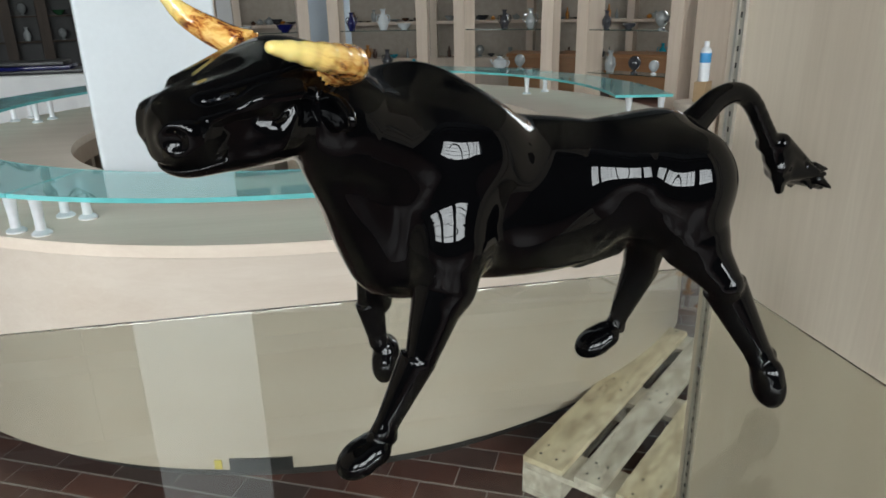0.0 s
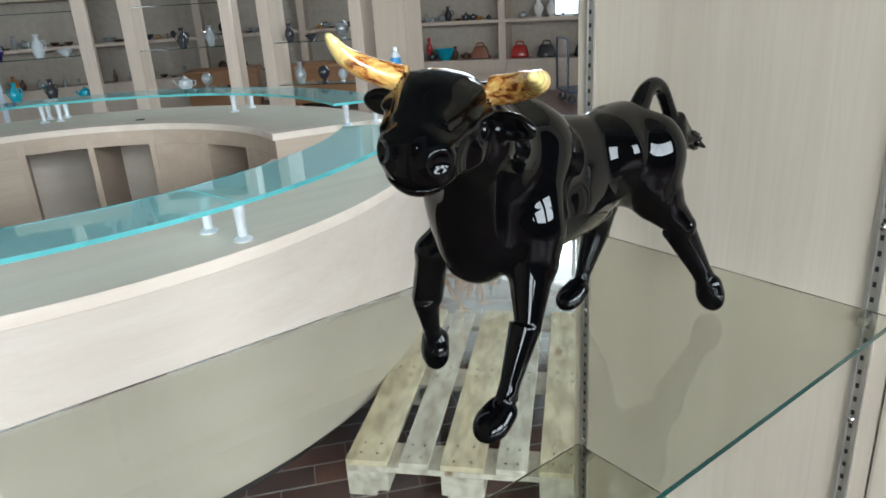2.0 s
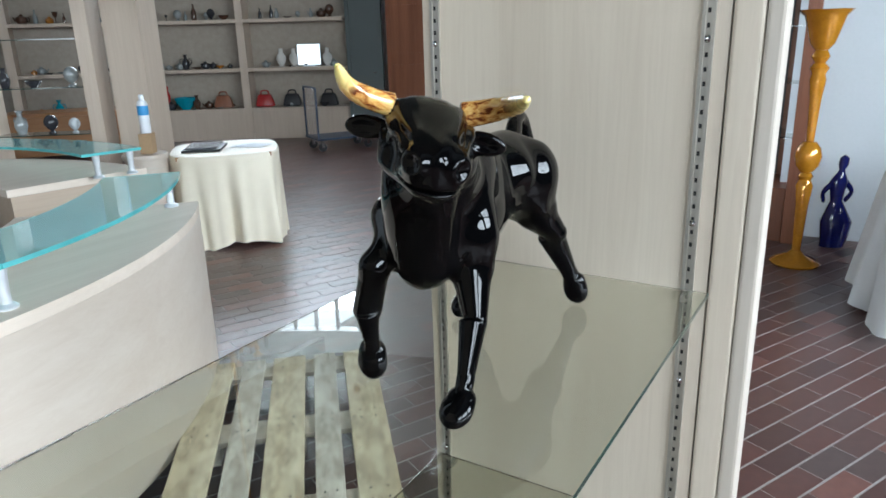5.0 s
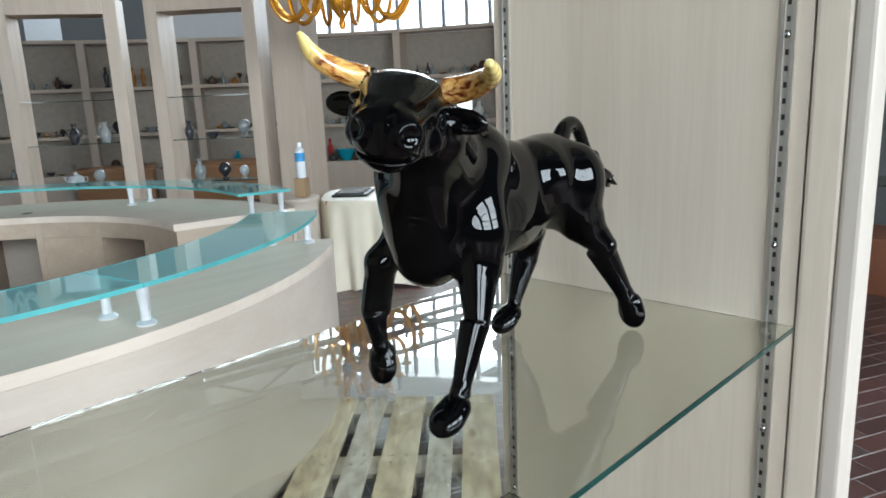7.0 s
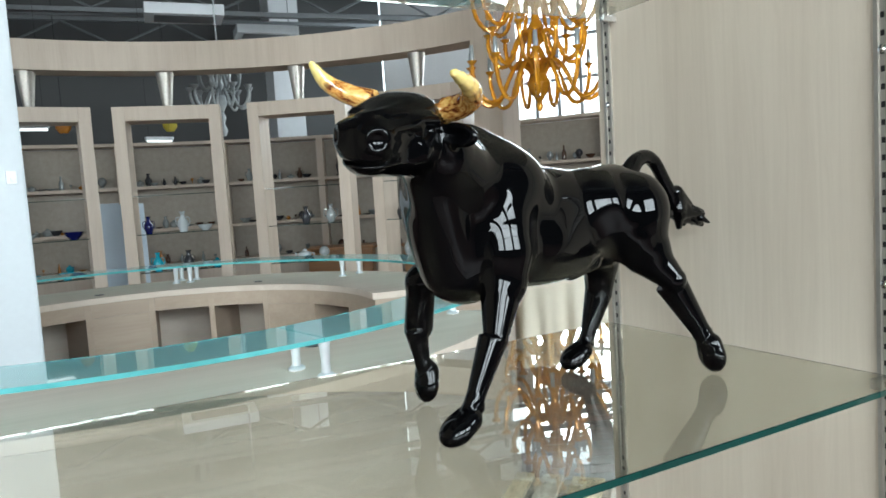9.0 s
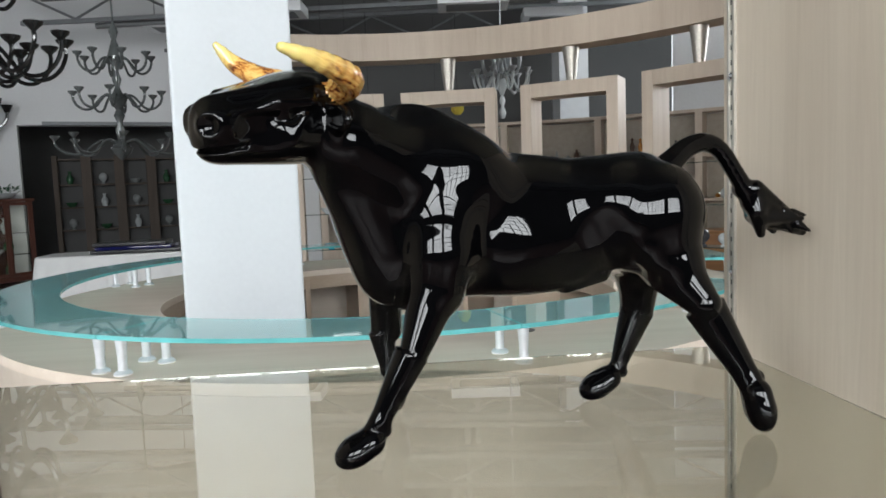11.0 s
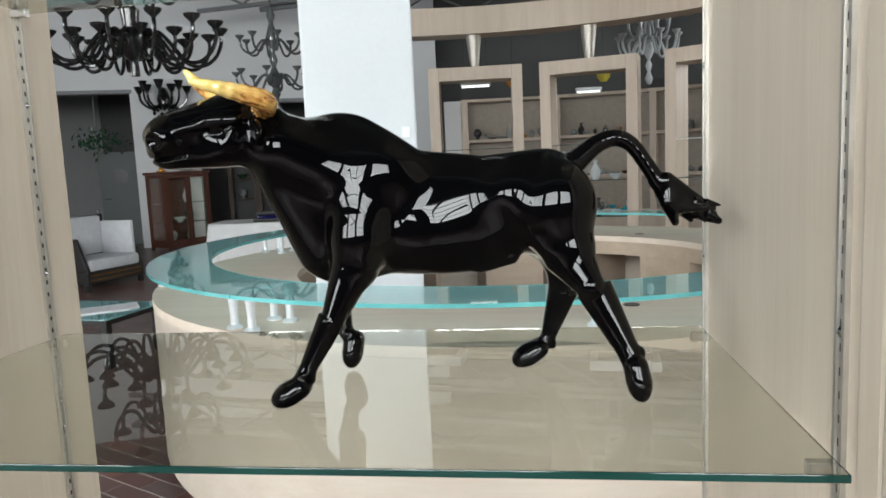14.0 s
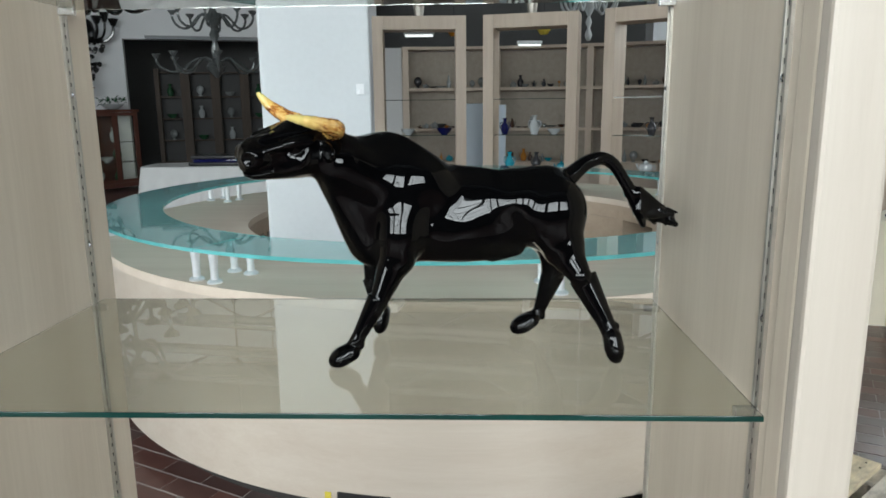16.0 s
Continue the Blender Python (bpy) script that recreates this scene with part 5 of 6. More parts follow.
def chandelier(at, label, material, tiers, stem, arm_r=0.012, cup=(0.05, 0.05), candle=None, name="chandelier", beads=False):
    """Tiers of (height, reach, dip, count, start angle) round a turned stem given as a profile; at is the middle of the lowest tier."""
    ob = thing(name, at, label, "chandelier")
    part("stem", lathe(bmesh.new(), stem, 16), material, ob, smooth=True)
    top = stem[-1][1]
    part("hanging_chain", tube(bmesh.new(), [(0, 0, top - 0.01), (0, 0, CEIL_Z - at[2])], 0.010, 8), material, ob)
    for z, reach, dip, count, start in tiers:
        way = curve_pts([(reach * a, 0, z + dip * b) for a, b in CURL], 4)
        radii = [arm_r * (1.25 if beads and i % 2 else 1.0) for i in range(len(way))]
        arm_me = finish(tube(bmesh.new(), way, radii, 7), material, True)
        cr, ch = cup
        zc = z + dip * 0.60
        cup_me = finish(lathe(bmesh.new(), [(0, zc), (arm_r, zc), (cr * 0.45, zc + ch * 0.25), (cr * 0.9, zc + ch * 0.7), (cr, zc + ch), (cr * 0.8, zc + ch), (0, zc + ch * 0.5)], 12, (reach, 0, 0)), material, True)
        candle_me = None
        if candle:
            h, r, cm = candle
            candle_me = finish(lathe(bmesh.new(), [(0, zc + ch * 0.51), (r, zc + ch * 0.51), (r * 1.15, zc + ch + h * 0.3), (r * 0.9, zc + ch + h), (0, zc + ch + h)], 10, (reach, 0, 0)), cm, True)
        for i in range(count):
            arm = new("arm", arm_me)
            arm.parent = ob
            arm.matrix_local = pose(0, 0, 0, 0, 0, start + 360 * i / count)
            c = new("cup", cup_me)
            c.parent = arm
            if candle_me:
                c = new("candle_sleeve", candle_me)
                c.parent = arm
    return ob


STEM_BIG = [(0, -0.26), (0.02, -0.25), (0.03, -0.21), (0.02, -0.18), (0.075, -0.10), (0.10, -0.03), (0.07, 0.04), (0.035, 0.07), (0.05, 0.12), (0.075, 0.17),
            (0.05, 0.23), (0.03, 0.27), (0.06, 0.33), (0.08, 0.40), (0.04, 0.47), (0.025, 0.55), (0.05, 0.60), (0.075, 0.66), (0.04, 0.73),
            (0.025, 0.82), (0.06, 0.88), (0.07, 0.94), (0.03, 1.02), (0.05, 1.10), (0.06, 1.15), (0.025, 1.22), (0.02, 1.36)]
STEM_BLACK = [(0, -0.19), (0.028, -0.185), (0.030, -0.16), (0.026, -0.09), (0.05, -0.07), (0.10, 0.0), (0.115, 0.05), (0.09, 0.09), (0.05, 0.12), (0.055, 0.19), (0.06, 0.23), (0.03, 0.26), (0.028, 0.34),
              (0.06, 0.37), (0.075, 0.41), (0.04, 0.45), (0.022, 0.50), (0.02, 0.66)]
chandelier((-2.31, 3.57, 2.34), "large black glass chandelier with three tiers of curved arms", M_BLACKGLASS,
           [(0.0, 0.55, 0.135, 14, 5), (-0.03, 0.36, 0.10, 10, 20), (0.40, 0.34, 0.12, 8, 0)], STEM_BLACK, 0.0125, (0.052, 0.05))
STEM_MID = [(0, -0.20), (0.02, -0.19), (0.07, -0.10), (0.09, -0.03), (0.05, 0.05), (0.025, 0.10), (0.045, 0.18), (0.025, 0.28), (0.045, 0.36), (0.08, 0.44), (0.05, 0.54), (0.02, 0.62)]
STEM_GREY = [(0, -0.16), (0.02, -0.15), (0.09, -0.08), (0.12, -0.02), (0.07, 0.03), (0.03, 0.08), (0.055, 0.17), (0.025, 0.26), (0.06, 0.34), (0.03, 0.41), (0.075, 0.47),
             (0.10, 0.53), (0.05, 0.60), (0.025, 0.66), (0.05, 0.74), (0.025, 0.83), (0.045, 0.91), (0.08, 1.00), (0.05, 1.10), (0.025, 1.18), (0.05, 1.27), (0.02, 1.36)]
chandelier((-2.86, 7.57, 2.10), "grey smoked glass chandelier with three tiers of arms", M_GREYGLASS,
           [(0.0, 0.66, 0.10, 8, 22), (0.50, 0.46, 0.10, 8, 10), (0.91, 0.38, 0.10, 8, 30)], STEM_GREY, 0.014, (0.052, 0.055))
chandelier((3.25, 4.0, 2.36), "tall golden glass chandelier with tiers of beaded arms", M_GOLD,
           [(0.0, 0.56, 0.20, 11, 3), (0.27, 0.40, 0.16, 9, 15), (0.58, 0.50, 0.18, 10, 0), (0.86, 0.36, 0.15, 8, 12), (1.12, 0.22, 0.12, 6, 0)], STEM_BIG, 0.0165, (0.042, 0.035), (0.12, 0.017, M_CLEARITEM), beads=True)
chandelier(polar(RING, 6.6, 73.5, 3.05), "milky white glass chandelier with curled arms", M_WHITEGLASS,
           [(0.0, 0.42, 0.16, 9, 3), (0.25, 0.30, 0.15, 8, 15)], [(0, -0.55), (0.03, -0.54), (0.06, -0.46), (0.02, -0.36), (0.05, -0.28), (0.02, -0.2)] + STEM_MID[2:], 0.02, (0.06, 0.07))
for a, m, word in ((91.0, M_AMBER, "orange"), (80.5, M_YELLOW, "yellow")):
    pl = thing("pendant_lamp", polar(RING, 9.0, a, 2.85), f"small {word} glass pendant lamp", "pendant lamp", "coloured pendants")
    part("shade", lathe(bmesh.new(), [(0, 0), (0.06, 0.0), (0.12, 0.08), (0.12, 0.20), (0.05, 0.30), (0, 0.31)], 14), m, pl, smooth=True)
    part("cord", tube(bmesh.new(), [(0, 0, 0.305), (0, 0, CEIL_Z - 2.85)], 0.006, 6), M_BLACKPL, pl)

# ---- white pier side: vitrine, lamp, figurines ----
pierced_wall("wall_pier", -0.62, 0.12, CEIL_Z, [], pose(5.85, 0, 0, 0, 0, 90), "narrow white plaster pier", M_WHITE)
vt = thing("vitrine", (5.35, 0.0, 0), "dark vitrine with red-brown wooden posts and glass shelves", "vitrine")
for x, y0 in ((0.0, 0.0), (0.0, 1.25), (0.6, 0.14), (0.6, 1.25)):
    part("post", boxes(((x - 0.045, y0 - 0.045, 0), (x + 0.045, y0 + 0.045, 3.0)), bevel=0.006), M_BROWNWOOD, vt)
part("vitrine_base", boxes(((0.0, 0.05, 0.0), (0.6, 1.2, 0.42)), bevel=0.006), M_BROWNWOOD, vt)
part("vitrine_back", boxes(((0.61, 0.19, 0.42), (0.64, 1.2, 2.95))), M_DIM_INTERIOR, vt)
for z in (0.8, 1.2, 1.6, 2.0):
    p = part("glass_shelf", boxes(((0.0, 0.05, z), (0.6, 1.2, z + 0.008))), M_GLASS, vt, "thin glass shelf")
    p.visible_shadow = False

gl = thing("floor_candlestick", (4.835, -0.105, 0), "tall golden glass candlestick with a flared bowl on the floor", "candlestick")
part("foot", lathe(bmesh.new(), [(0, 0), (0.1558, 0), (0.164, 0.012), (0.1394, 0.035), (0.0574, 0.07), (0.0287, 0.10), (0, 0.10)], 32), M_GOLD, gl, smooth=True)
part("lower_shaft", lathe(bmesh.new(), [(0, 0.101), (0.02788, 0.101), (0.0328, 0.2), (0.041, 0.42), (0.05576, 0.56), (0.0369, 0.60), (0.0492, 0.625), (0.0328, 0.65), (0, 0.65)], 20), M_GOLD, gl, smooth=True)
part("ball_knop", lathe(bmesh.new(), [(0, 0.651), (0.041, 0.655), (0.0738, 0.70), (0.0861, 0.76), (0.0738, 0.82), (0.041, 0.86), (0, 0.862)], 20), M_GOLD, gl, smooth=True)
part("upper_shaft", lathe(bmesh.new(), [(0, 0.863), (0.0246, 0.863), (0.02788, 0.95), (0.0369, 1.15), (0.05084, 1.26), (0.041, 1.30), (0.0615, 1.34), (0.0328, 1.37), (0.0574, 1.41), (0.0369, 1.45), (0, 1.45)], 20), M_GOLD, gl, smooth=True)
part("flared_bowl", lathe(bmesh.new(), [(0, 1.451), (0.041, 1.451), (0.0738, 1.49), (0.0943, 1.56), (0.123, 1.66), (0.164, 1.70), (0.1558, 1.70), (0.1066, 1.655), (0.082, 1.57), (0, 1.49)], 28), M_GOLD, gl, smooth=True)


def figurine(at, turn, material, label, lean=0.0):
    """A plain draped glass figure."""
    bm = lathe(bmesh.new(), [(0, 0), (0.15, 0), (0.15, 0.03), (0.17, 0.10), (0.19, 0.24), (0.12, 0.36), (0.07, 0.44), (0.09, 0.54), (0.11, 0.62), (0.05, 0.70),
                             (0.035, 0.73), (0.06, 0.78), (0.055, 0.84), (0, 0.87)], 14)
    for v in bm.verts:
        v.co.x += lean * v.co.z + 0.02 * math.sin(v.co.z * 9)
        v.co.y *= 0.7
    for s in (-1, 1):
        tube(bm, curve_pts([(s * 0.08 + lean * 0.6, 0, 0.61), (s * 0.17 + lean * 0.5, 0.03, 0.52), (s * 0.13 + lean * 0.4, 0.08, 0.42)], 4), [0.03] * 4 + [0.025] * 4 + [0.02], 7)
    ob = part("figurine_statue", bm, material, smooth=True)
    ob.matrix_world = pose(*at, 0, 0, turn) @ Matrix.Diagonal((0.60, 0.60, 0.80, 1))
    return tagged(ob, label, "statue", "floor figurines")


figurine((5.40, -0.30, 0), -60, M_BLUEGLASS, "cobalt blue glass figurine standing on the bricks")
figurine((5.15, -0.66, 0), -80, M_PURPLE, "leaning violet-black glass figurine on the bricks", 0.18)

# ---- far side room ----


def on_wall(x, y, z=0.0):
    return W_AT @ Matrix.Translation((x, y, z))


RC = pose(-7.03, 12.24, 0, 0, 0, 62.8)
rc = thing("glass_fronted_cabinet", (0, 0, 0), "mahogany glass-fronted cabinet standing before the white wall", "cabinet")
rc.matrix_world = RC
RC_W, RC_D, RC_H = 1.05, 0.64, 1.54
for x in (0.0, RC_W - 0.05):
    for y in (0.0, RC_D - 0.05):
        part("corner_post", boxes(((x, y, 0.0), (x + 0.05, y + 0.05, RC_H)), bevel=0.005), M_DARKWOOD, rc)
part("cabinet_base", boxes(((0.051, 0.004, 0.06), (RC_W - 0.051, RC_D - 0.01, 0.15)), bevel=0.004), M_DARKWOOD, rc)
part("cabinet_cornice", boxes(((-0.03, -0.03, RC_H + 0.001), (RC_W + 0.03, RC_D + 0.03, RC_H + 0.055)), bevel=0.012), M_DARKWOOD, rc)
part("cabinet_back", boxes(((0.051, RC_D - 0.02, 0.15), (RC_W - 0.051, RC_D - 0.004, RC_H - 0.001))), M_DARKWOOD, rc)
for z in (0.55, 0.95):
    p = part("inner_shelf", boxes(((0.052, 0.03, z), (RC_W - 0.052, RC_D - 0.03, z + 0.012))), M_GLASS, rc, "glass inner shelf")
    p.visible_shadow = False
for x0, x1 in ((0.052, RC_W / 2 - 0.002), (RC_W / 2 + 0.002, RC_W - 0.052)):
    dr = part("cabinet_door", boxes(((x0, 0.0, 0.155), (x0 + 0.05, 0.02, RC_H - 0.005)), ((x1 - 0.05, 0.0, 0.155), (x1, 0.02, RC_H - 0.005)),
                                    ((x0 + 0.05, 0.0, 0.155), (x1 - 0.05, 0.02, 0.22)), ((x0 + 0.05, 0.0, RC_H - 0.07), (x1 - 0.05, 0.02, RC_H - 0.005))), M_DARKWOOD, rc)
    p = part("door_glass", boxes(((x0 + 0.051, 0.008, 0.221), (x1 - 0.051, 0.012, RC_H - 0.071))), M_GLASS, dr, "clear pane")
    p.visible_shadow = False
sf = part("side_frame", boxes(((0.005, 0.051, 0.155), (0.025, 0.11, RC_H - 0.005)), ((0.005, RC_D - 0.11, 0.155), (0.025, RC_D - 0.051, RC_H - 0.005)),
                              ((0.005, 0.111, 0.155), (0.025, RC_D - 0.111, 0.22)), ((0.005, 0.111, RC_H - 0.07), (0.025, RC_D - 0.111, RC_H - 0.005))), M_DARKWOOD, rc)
p = part("side_glass", boxes(((0.012, 0.111, 0.221), (0.016, RC_D - 0.111, RC_H - 0.071))), M_GLASS, sf, "clear pane")
p.visible_shadow = False
for x, y, z, k, m in ((0.2, 0.3, 0.563, "vase", M_AMBER), (0.45, 0.25, 0.563, "bowl", M_WHITEGLASS), (0.72, 0.3, 0.563, "globe", M_GREEN), (0.25, 0.3, 0.963, "goblet", M_CLEARITEM),
                      (0.68, 0.3, 0.963, "vase", M_WHITEGLASS), (0.3, 0.3, 0.151, "globe", M_WHITEGLASS), (0.7, 0.3, 0.151, "vase", M_GREEN)):
    ob = new(k, item_mesh(k, m, ""))
    ob.matrix_world = RC @ Matrix.Translation((x, y, z))
    tagged(ob, f"coloured glass {k} inside the mahogany cabinet", k, "glass in the mahogany cabinet")

tl = thing("table_lamp", (0, 0, 0), "golden table lamp with a pale shade on the cabinet", "lamp")
tl.matrix_world = RC @ Matrix.Translation((0.20, 0.36, RC_H + 0.056))
part("lamp_base", lathe(bmesh.new(), [(0, 0), (0.10, 0), (0.10, 0.02), (0.05, 0.05), (0.035, 0.12), (0.06, 0.19), (0.045, 0.25), (0.07, 0.32), (0.14, 0.38), (0.20, 0.42), (0.19, 0.425), (0.06, 0.36), (0, 0.35)], 20), M_GOLD, tl, smooth=True)
part("shade", lathe(bmesh.new(), [(0.02, 0.37), (0.12, 0.415), (0.17, 0.47), (0.165, 0.56), (0.12, 0.64), (0.05, 0.68), (0, 0.69)], 20), M_WHITEGLASS, tl, "pale glass shade", True)

pb = thing("leafy_bowl", (0, 0, 0), "white bowl with green glass leaves on the cabinet", "bowl")
pb.matrix_world = RC @ Matrix.Translation((0.72, 0.30, RC_H + 0.056))
part("bowl_body", lathe(bmesh.new(), [(0, 0), (0.09, 0), (0.16, 0.05), (0.22, 0.10), (0.21, 0.105), (0, 0.06)], 20), M_WHITEGLASS, pb, smooth=True)
r = random.Random(4)
bm = bmesh.new()
for i in range(46):
    a, rad, tilt = r.uniform(0, 6.28), r.uniform(0.02, 0.24), r.uniform(-0.7, 0.7)
    m = Matrix.Translation((rad * math.cos(a), rad * math.sin(a), 0.10 + r.uniform(0, 0.12))) @ Euler((tilt, r.uniform(-0.8, 0.8), a)).to_matrix().to_4x4()
    pts = [(0, 0, 0), (0.045, 0.022, 0.012), (0.10, 0, 0.0), (0.045, -0.022, 0.012)]
    bm.faces.new([bm.verts.new(m @ Vector(q)) for q in pts])
part("leaves", bm, M_GREEN, pb)["kind"] = "stuff"

# dark wall ornament of hanging glass drops
orn = thing("wall_ornament", (0, 0, 0), "dark glass wall sconce with hanging drops on the pier", "sconce")
orn.matrix_world = on_wall(-0.42, -0.338, 2.95) @ Matrix.Diagonal((1.3, 1.3, 1.3, 1))
part("back_plate", lathe(bmesh.new(), [(0, -0.05), (0.08, -0.05), (0.11, 0.10), (0.06, 0.26), (0, 0.30)], 14), M_BLACKGLASS, orn, smooth=True)
part("wall_bracket", boxes(((-0.03, 0.05, 0.02), (0.03, 0.258, 0.08))), M_BLACKGLASS, orn)
bm = tube(bmesh.new(), curve_pts([(0.03, 0, 0.05), (0.18, 0, -0.04), (0.33, 0, 0.06), (0.36, 0, 0.20)], 4), 0.02, 6)
lathe(bm, [(0, 0.19), (0.03, 0.19), (0.08, 0.30), (0.075, 0.30), (0, 0.24)], 10, (0.36, 0, 0))
arm_me = finish(bm, M_BLACKGLASS, True)
for i in range(7):
    arm = new("arm", arm_me)
    arm.parent = orn
    arm.matrix_local = pose(0, 0, 0, 0, 0, 180 + 180 * i / 6) @ Matrix.Diagonal((0.85 if i % 2 else 1.0, 1, 1.25 if i % 2 else 1.0, 1))
r = random.Random(9)
bm = bmesh.new()
for i in range(60):
    z = -r.uniform(0.0, 0.62)
    w = 0.22 * (1 + z / 0.75)
    bmesh.ops.create_icosphere(bm, subdivisions=1, radius=r.uniform(0.025, 0.045), matrix=Matrix.Translation((r.uniform(-w, w), r.uniform(-0.09, 0.05), z)))
part("drop_cluster", bm, M_BLACKGLASS, orn, smooth=True)["kind"] = "stuff"

# shelves seen through the wide opening, and a door in the other one; shelf backs and door are coloured dark for the dim
# room
for i in range(4):
    us = thing("open_shelf", (0, 0, 0), "tall brown shelf with glass in the shaded back room", "shelf", "shelves in the back room")
    us.matrix_world = on_wall(0.55 + 0.66 * i, 1.6)
    for x in (0.0, 0.56):
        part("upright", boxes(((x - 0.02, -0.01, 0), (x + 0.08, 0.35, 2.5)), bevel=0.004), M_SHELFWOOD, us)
    part("shelf_back", boxes(((0.081, 0.33, 0.05), (0.539, 0.349, 2.45))), M_DIM_INTERIOR, us)
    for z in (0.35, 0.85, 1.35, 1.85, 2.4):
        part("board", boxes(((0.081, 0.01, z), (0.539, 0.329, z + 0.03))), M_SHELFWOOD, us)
    for z in (0.881, 1.381, 1.881):
        k = ("vase", "globe", "bowl")[(i + int(z * 2)) % 3]
        ob = new(k, item_mesh(k, (M_CLEARITEM, M_GREEN, M_WHITEGLASS)[(i + int(z)) % 3], ""))
        ob.matrix_world = on_wall(0.55 + 0.66 * i + 0.3, 1.75, z)
        tagged(ob, f"glass {k} on the back room shelf", k, "glass in the back room")
dr = thing("door_1", (0, 0, 0), "interior door with a lever handle, darkened in colour for the dim room", "door", kind="structure")
dr.matrix_world = on_wall(-1.75, 1.2)
part("door_leaf", boxes(((-0.45, 0, 0), (0.45, 0.045, 2.1)), bevel=0.004), M_SHADED_DOOR, dr)
part("door_handle", tube(bmesh.new(), [(-0.36, -0.05, 1.05), (-0.22, -0.05, 1.05)], 0.012, 8), M_BLACKPL, dr)
part("door_window", lathe(bmesh.new(), [(0, 0), (0.16, 0), (0.16, 0.01), (0, 0.01)], 20, m=pose(0, -0.001, 1.55, 90)), M_BLACKPL, dr)
bs = thing("green_bush", (0, 0, 0), "dark green leafy glass bush hanging in the shaded room", "ornament")
bs.matrix_world = on_wall(-2.1, 0.9, 2.35)
bm = bmesh.new()
r = random.Random(12)
for i in range(170):
    v = Vector((r.gauss(0, 0.26), r.gauss(0, 0.18), r.gauss(0, 0.13)))
    m = Matrix.Translation(v) @ Euler((r.uniform(0, 6), r.uniform(0, 6), r.uniform(0, 6))).to_matrix().to_4x4()
    bm.faces.new([bm.verts.new(m @ Vector(q)) for q in ((0, 0, 0), (0.05, 0.03, 0.01), (0.12, 0, 0), (0.05, -0.03, 0.01))])
part("leaves", bm, M_GREEN, bs)["kind"] = "stuff"
part("hanging_rod", boxes(((-0.008, -0.008, 0), (0.008, 0.008, CEIL_Z - 2.35))), M_PIPE, bs)


def armchair(at, turn):
    ob = thing("armchair", at, "black wooden armchair with pale grey damask cushions", "chair", turn=turn)
    w, dp = 0.50, 0.40
    part("seat_frame", boxes(((-w, -dp, 0.10), (w, dp, 0.27)), bevel=0.01), M_BLACKWOOD, ob)
    part("gilt_line", boxes(((-w + 0.06, -dp - 0.004, 0.15), (w - 0.06, -dp - 0.0005, 0.156)), ((-w + 0.06, -dp - 0.004, 0.215), (w - 0.06, -dp - 0.0005, 0.221))), M_GOLD, ob, "thin gilt lines")
    part("seat_cushion", boxes(((-w + 0.07, -dp - 0.01, 0.2705), (w - 0.07, dp - 0.14, 0.43)), bevel=0.045), M_UPHOLST, ob, "pale damask cushion", True)
    for sx in (-1, 1):
        x = sx * (w - 0.03)
        bm = boxes(((x - 0.03, -dp, 0.2705), (x + 0.03, dp, 0.72)), bevel=0.012)
        for v in bm.verts:
            if v.co.z > 0.5:
                v.co.y = v.co.y * 0.80 + 0.08
        part("arm_panel", bm, M_BLACKWOOD, ob)
        part("finial_knob", lathe(bmesh.new(), [(0, 0), (0.012, 0), (0.012, 0.012), (0.028, 0.03), (0.028, 0.045), (0, 0.065)], 12, (x, dp - 0.06, 1.0)), M_STEEL, ob, "chrome knob", True)
        for sy in (-dp + 0.05, dp - 0.05):
            part("leg", boxes(((x - 0.03, sy - 0.03, 0), (x + 0.03, sy + 0.03, 0.0995)), bevel=0.006), M_BLACKWOOD, ob)
        part("back_post", boxes(((x - 0.035, dp - 0.10, 0.2705), (x + 0.035, dp - 0.02, 1.0)), bevel=0.012), M_BLACKWOOD, ob)
    part("side_cushion", boxes(((w - 0.115, -dp + 0.06, 0.40), (w - 0.061, dp - 0.15, 0.90)), bevel=0.02), M_UPHOLST, ob, "pale damask side cushion", True)
    part("back_frame", boxes(((-w + 0.066, dp - 0.08, 0.2705), (w - 0.066, dp - 0.03, 0.99)), bevel=0.012), M_BLACKWOOD, ob)
    part("back_cushion", boxes(((-w + 0.075, dp - 0.19, 0.435), (w - 0.12, dp - 0.081, 0.985)), bevel=0.035), M_UPHOLST, ob, "pale damask cushion", True)
    return ob


armchair((-5.99, 8.30, 0), 77)
ct = thing("low_glass_table", (-3.62, 4.62, 0), "low black table with a glass top and white papers", "table", turn=-8)
for sx in (-1, 1):
    for sy in (-1, 1):
        part("leg", boxes(((sx * 0.5 - 0.03, sy * 0.3 - 0.03, 0), (sx * 0.5 + 0.03, sy * 0.3 + 0.03, 0.36)), bevel=0.005), M_BLACKWOOD, ct)
part("table_frame", boxes(((-0.55, -0.35, 0.361), (0.55, -0.29, 0.40)), ((-0.55, 0.29, 0.361), (0.55, 0.35, 0.40)), ((-0.55, -0.289, 0.361), (-0.49, 0.289, 0.40)), ((0.49, -0.289, 0.361), (0.55, 0.289, 0.40))), M_BLACKWOOD, ct)
p = part("glass_top", boxes(((-0.56, -0.36, 0.401), (0.56, 0.36, 0.411)), bevel=0.002), M_TEAL, ct)
p.visible_shadow = False
pp = thing("paper_stack", (-3.36, 4.62, 0.4115), "white papers spread on the low glass table", "papers", turn=35)
part("top_sheet", boxes(((-0.22, -0.15, 0.004), (0.22, 0.15, 0.008))), M_PAPER, pp)
part("lower_sheet", boxes(((-0.30, -0.18, 0), (0.14, 0.12, 0.0035))), M_PAPER, pp)

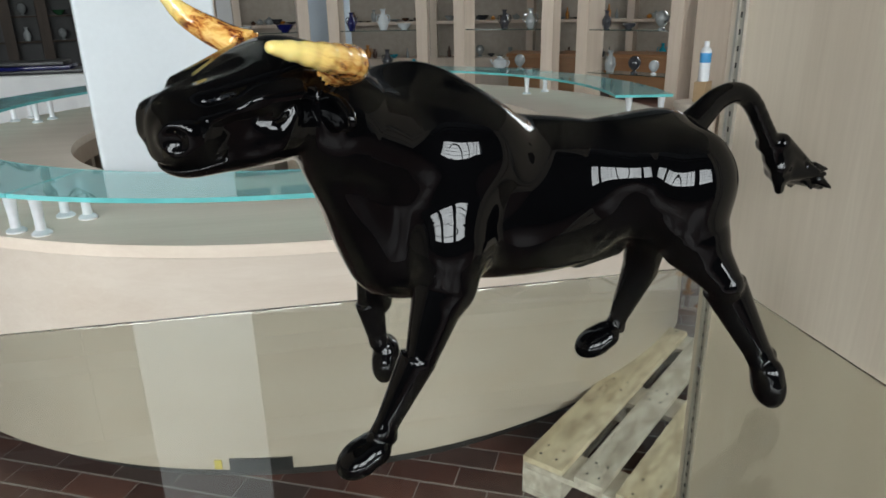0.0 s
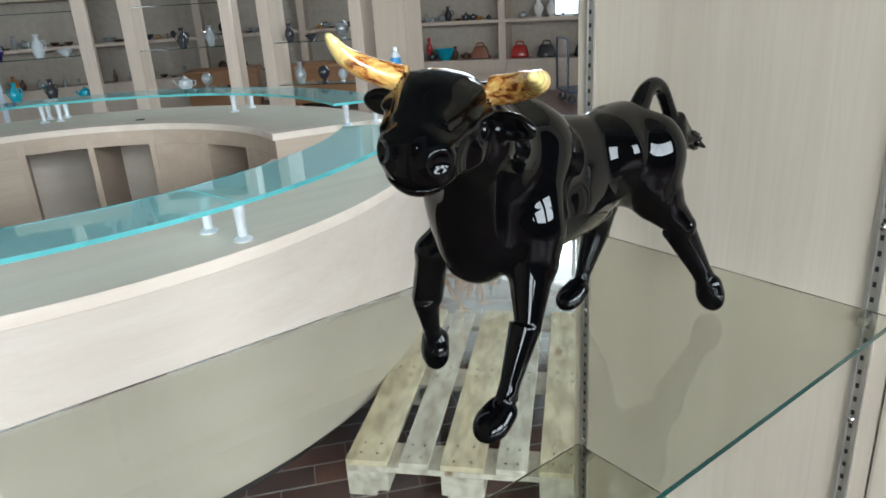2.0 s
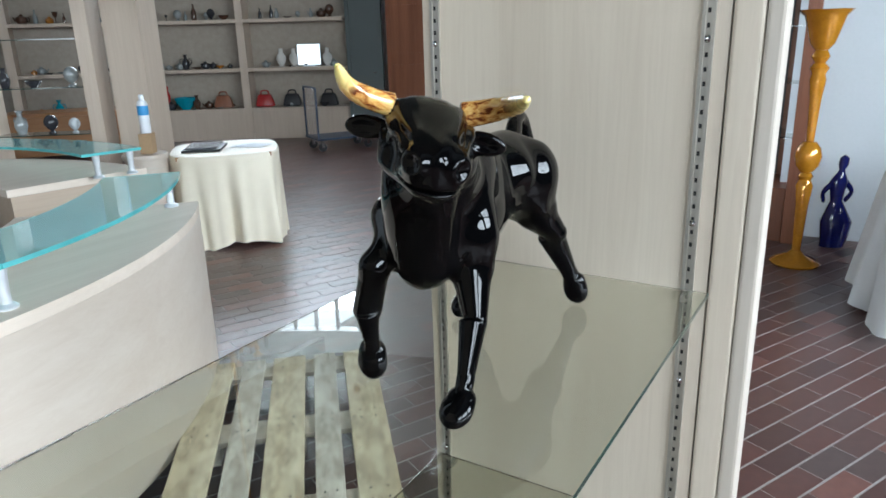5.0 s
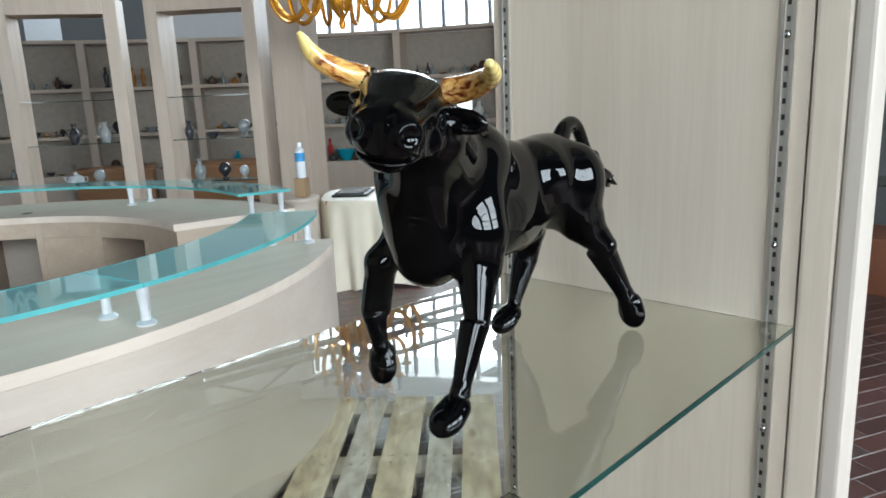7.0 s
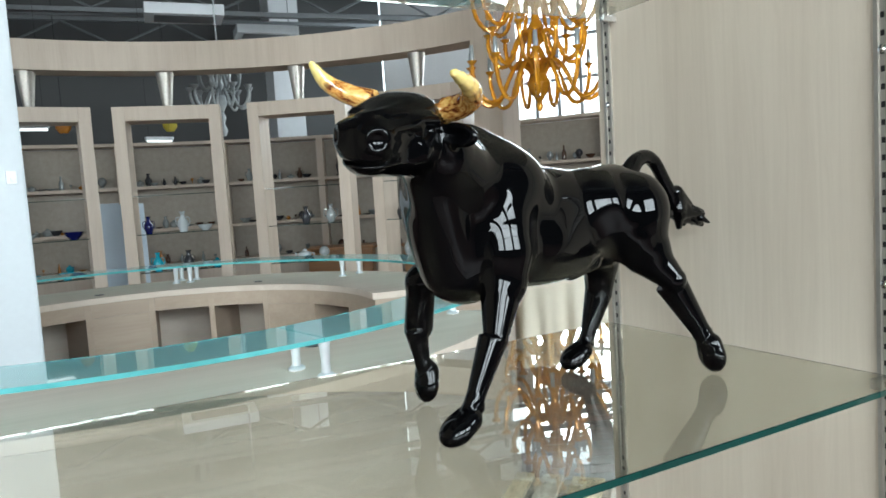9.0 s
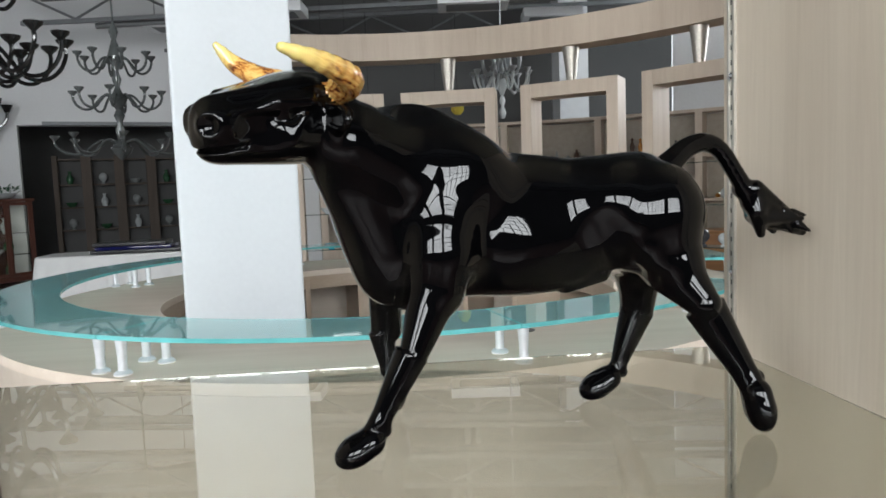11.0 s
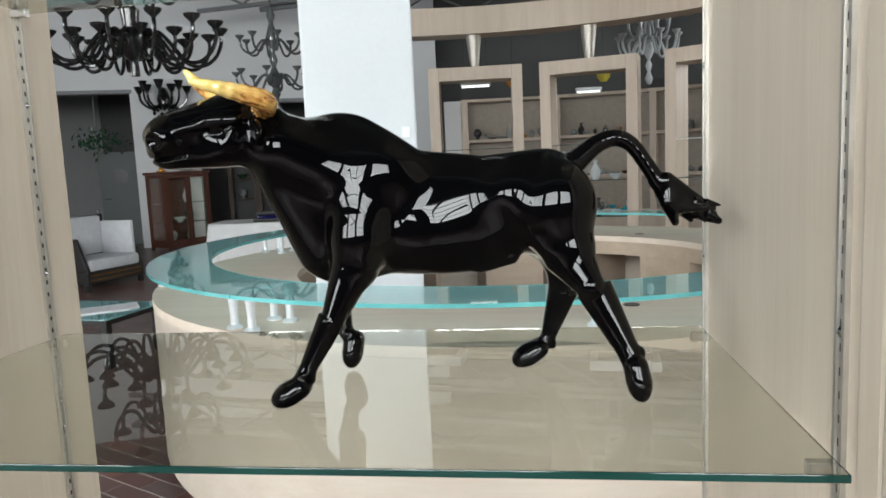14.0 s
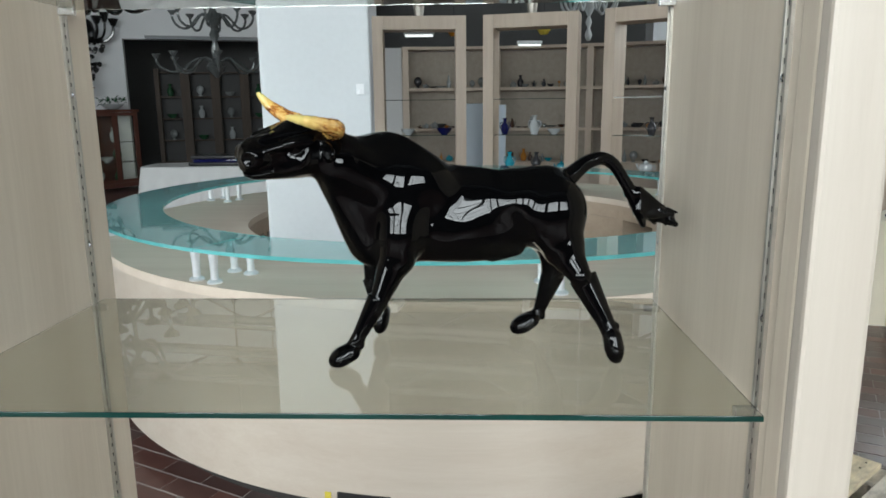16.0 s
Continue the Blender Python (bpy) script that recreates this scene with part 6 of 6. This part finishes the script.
# pale boards leaning behind the portals, and glass on the portal shelves
for a, w, h in ((88.0, 0.30, 1.62), (85.4, 0.36, 1.60)):
    lb = thing("pale_board", polar(RING, 5.75, a), "pale blue-white board standing behind the portals", "board", "pale boards", turn=a - 90)
    part("board", boxes(((-w / 2, -0.02, 0), (w / 2, 0.02, h)), bevel=0.004), M_BLUEBOARD, lb)
rnd = random.Random(21)
for ai, a in enumerate(PORTALS):
    for z in (0.788, 1.228):
        for k in range(2 + ai % 2):
            kind = rnd.choice(["vase", "bowl", "globe", "teapot"])
            m, word = rnd.choice([(M_BLUEGLASS, "cobalt blue glass"), (M_WHITEGLASS, "milky white glass"), (M_DARKITEM, "dark grey glass"), (M_TURQ, "turquoise glass")] if ai < 2 else [(M_CLEARITEM, "clear crystal"), (M_DARKITEM, "dark grey glass"), (M_WHITEGLASS, "milky white glass")])
            at = polar(ARCH, R_P + 0.18, a + (k - 0.7 - 0.3 * (ai % 2)) * 4 + rnd.uniform(-1, 1), z + 0.0005)
            ob = glass_item(kind, m, at, rnd.uniform(0.55, 0.85), rnd.uniform(0, 360), f"{word} {kind} on a glass portal shelf", {"vase": "handles", "teapot": "spout"}.get(kind, ""))
            ob["group"] = "glassware on the portal shelves"

# ---- brick floor, laid last ----
BRICK_L, BRICK_W, JOINT, LONG_JOINT = 0.236, 0.103, 0.004, 0.009
turn_m = pose(0, 0, 0, 0, 0, FLOOR_TURN)
inv_m = turn_m.inverted()


def brick_shape():
    """The visible faces of one worn brick: its top with a low chamfer."""
    l, w, c, h = BRICK_L / 2, BRICK_W / 2, 0.0008, 0.003
    low = [(-l, -w, -h), (l, -w, -h), (l, w, -h), (-l, w, -h)]
    mid_ = [(-l, -w, -0.0005), (l, -w, -0.0005), (l, w, -0.0005), (-l, w, -0.0005)]
    top = [(-l + c, -w + c, 0), (l - c, -w + c, 0), (l - c, w - c, 0), (-l + c, w - c, 0)]
    f = [(8, 9, 10, 11)]
    for o in (0, 4):
        for i in range(4):
            j = (i + 1) % 4
            f.append((o + i, o + j, o + 4 + j, o + 4 + i))
    return np.array(low + mid_ + top), f


b_v, b_f = brick_shape()
brick_me = bpy.data.meshes.new("brick")
brick_me.from_pydata(b_v.tolist(), [], b_f)
brick_me.materials.append(M_BRICK)


def brick_cells(x0, x1, y0, y1):
    corners = [inv_m @ Vector((x, y, 0)) for x in (x0, x1) for y in (y0, y1)]
    u0, u1 = min(c.x for c in corners), max(c.x for c in corners)
    w0, w1 = min(c.y for c in corners), max(c.y for c in corners)
    pu, pw = BRICK_L + JOINT, BRICK_W + LONG_JOINT
    for row in range(int(w0 / pw) - 1, int(w1 / pw) + 2):
        for k in range(int(u0 / pu) - 2, int(u1 / pu) + 2):
            p = turn_m @ Vector(((k + 0.5 * (row % 2)) * pu, row * pw, 0))
            if x0 <= p.x < x1 and y0 <= p.y < y1:
                yield p


NEAR = (1.9, 4.3, -1.25, 0.65)
n_near = 0
rest = []
r = random.Random(5)
for p in brick_cells(-11.3, 12.3, -6.0, 13.2):
    if NEAR[0] <= p.x < NEAR[1] and NEAR[2] <= p.y < NEAR[3] and n_near < 300:
        ob = new("brick", brick_me)
        ob.parent = floor
        ob.matrix_local = pose(p.x, p.y, r.uniform(-0.0005, 0.0005), r.uniform(-0.12, 0.12), r.uniform(-0.08, 0.08), FLOOR_TURN)
        n_near += 1
    elif math.hypot(p.x - RING[0], p.y - RING[1]) > 1.7 or p.y < 3:
        rest.append((p.x, p.y))
rest = np.array(rest)
ca, sa = math.cos(radians(FLOOR_TURN)), math.sin(radians(FLOOR_TURN))
rot = np.array(((ca, -sa, 0), (sa, ca, 0), (0, 0, 1)))
lift = np.random.uniform(-0.0005, 0.0005, len(rest))
v_all = (b_v @ rot.T)[None] + np.concatenate([rest, lift[:, None]], 1)[:, None, :]
f_all = np.array(b_f)[None] + (np.arange(len(rest)) * len(b_v))[:, None, None]
field_me = bpy.data.meshes.new("bricks")
nf = f_all.shape[0] * f_all.shape[1]
field_me.vertices.add(v_all.shape[0] * v_all.shape[1])
field_me.vertices.foreach_set("co", v_all.reshape(-1).astype(np.float32))
field_me.loops.add(nf * 4)
field_me.loops.foreach_set("vertex_index", f_all.reshape(-1).astype(np.int32))
field_me.polygons.add(nf)
field_me.polygons.foreach_set("use_smooth", np.zeros(nf, bool))
field_me.polygons.foreach_set("loop_start", np.arange(0, nf * 4, 4, dtype=np.int32))
field_me.update(calc_edges=True)
field_me.validate()
field_me.materials.append(M_BRICK_JOINED)
bf = new("brick_field", field_me)
bf.parent = floor
bf["kind"] = "stuff"
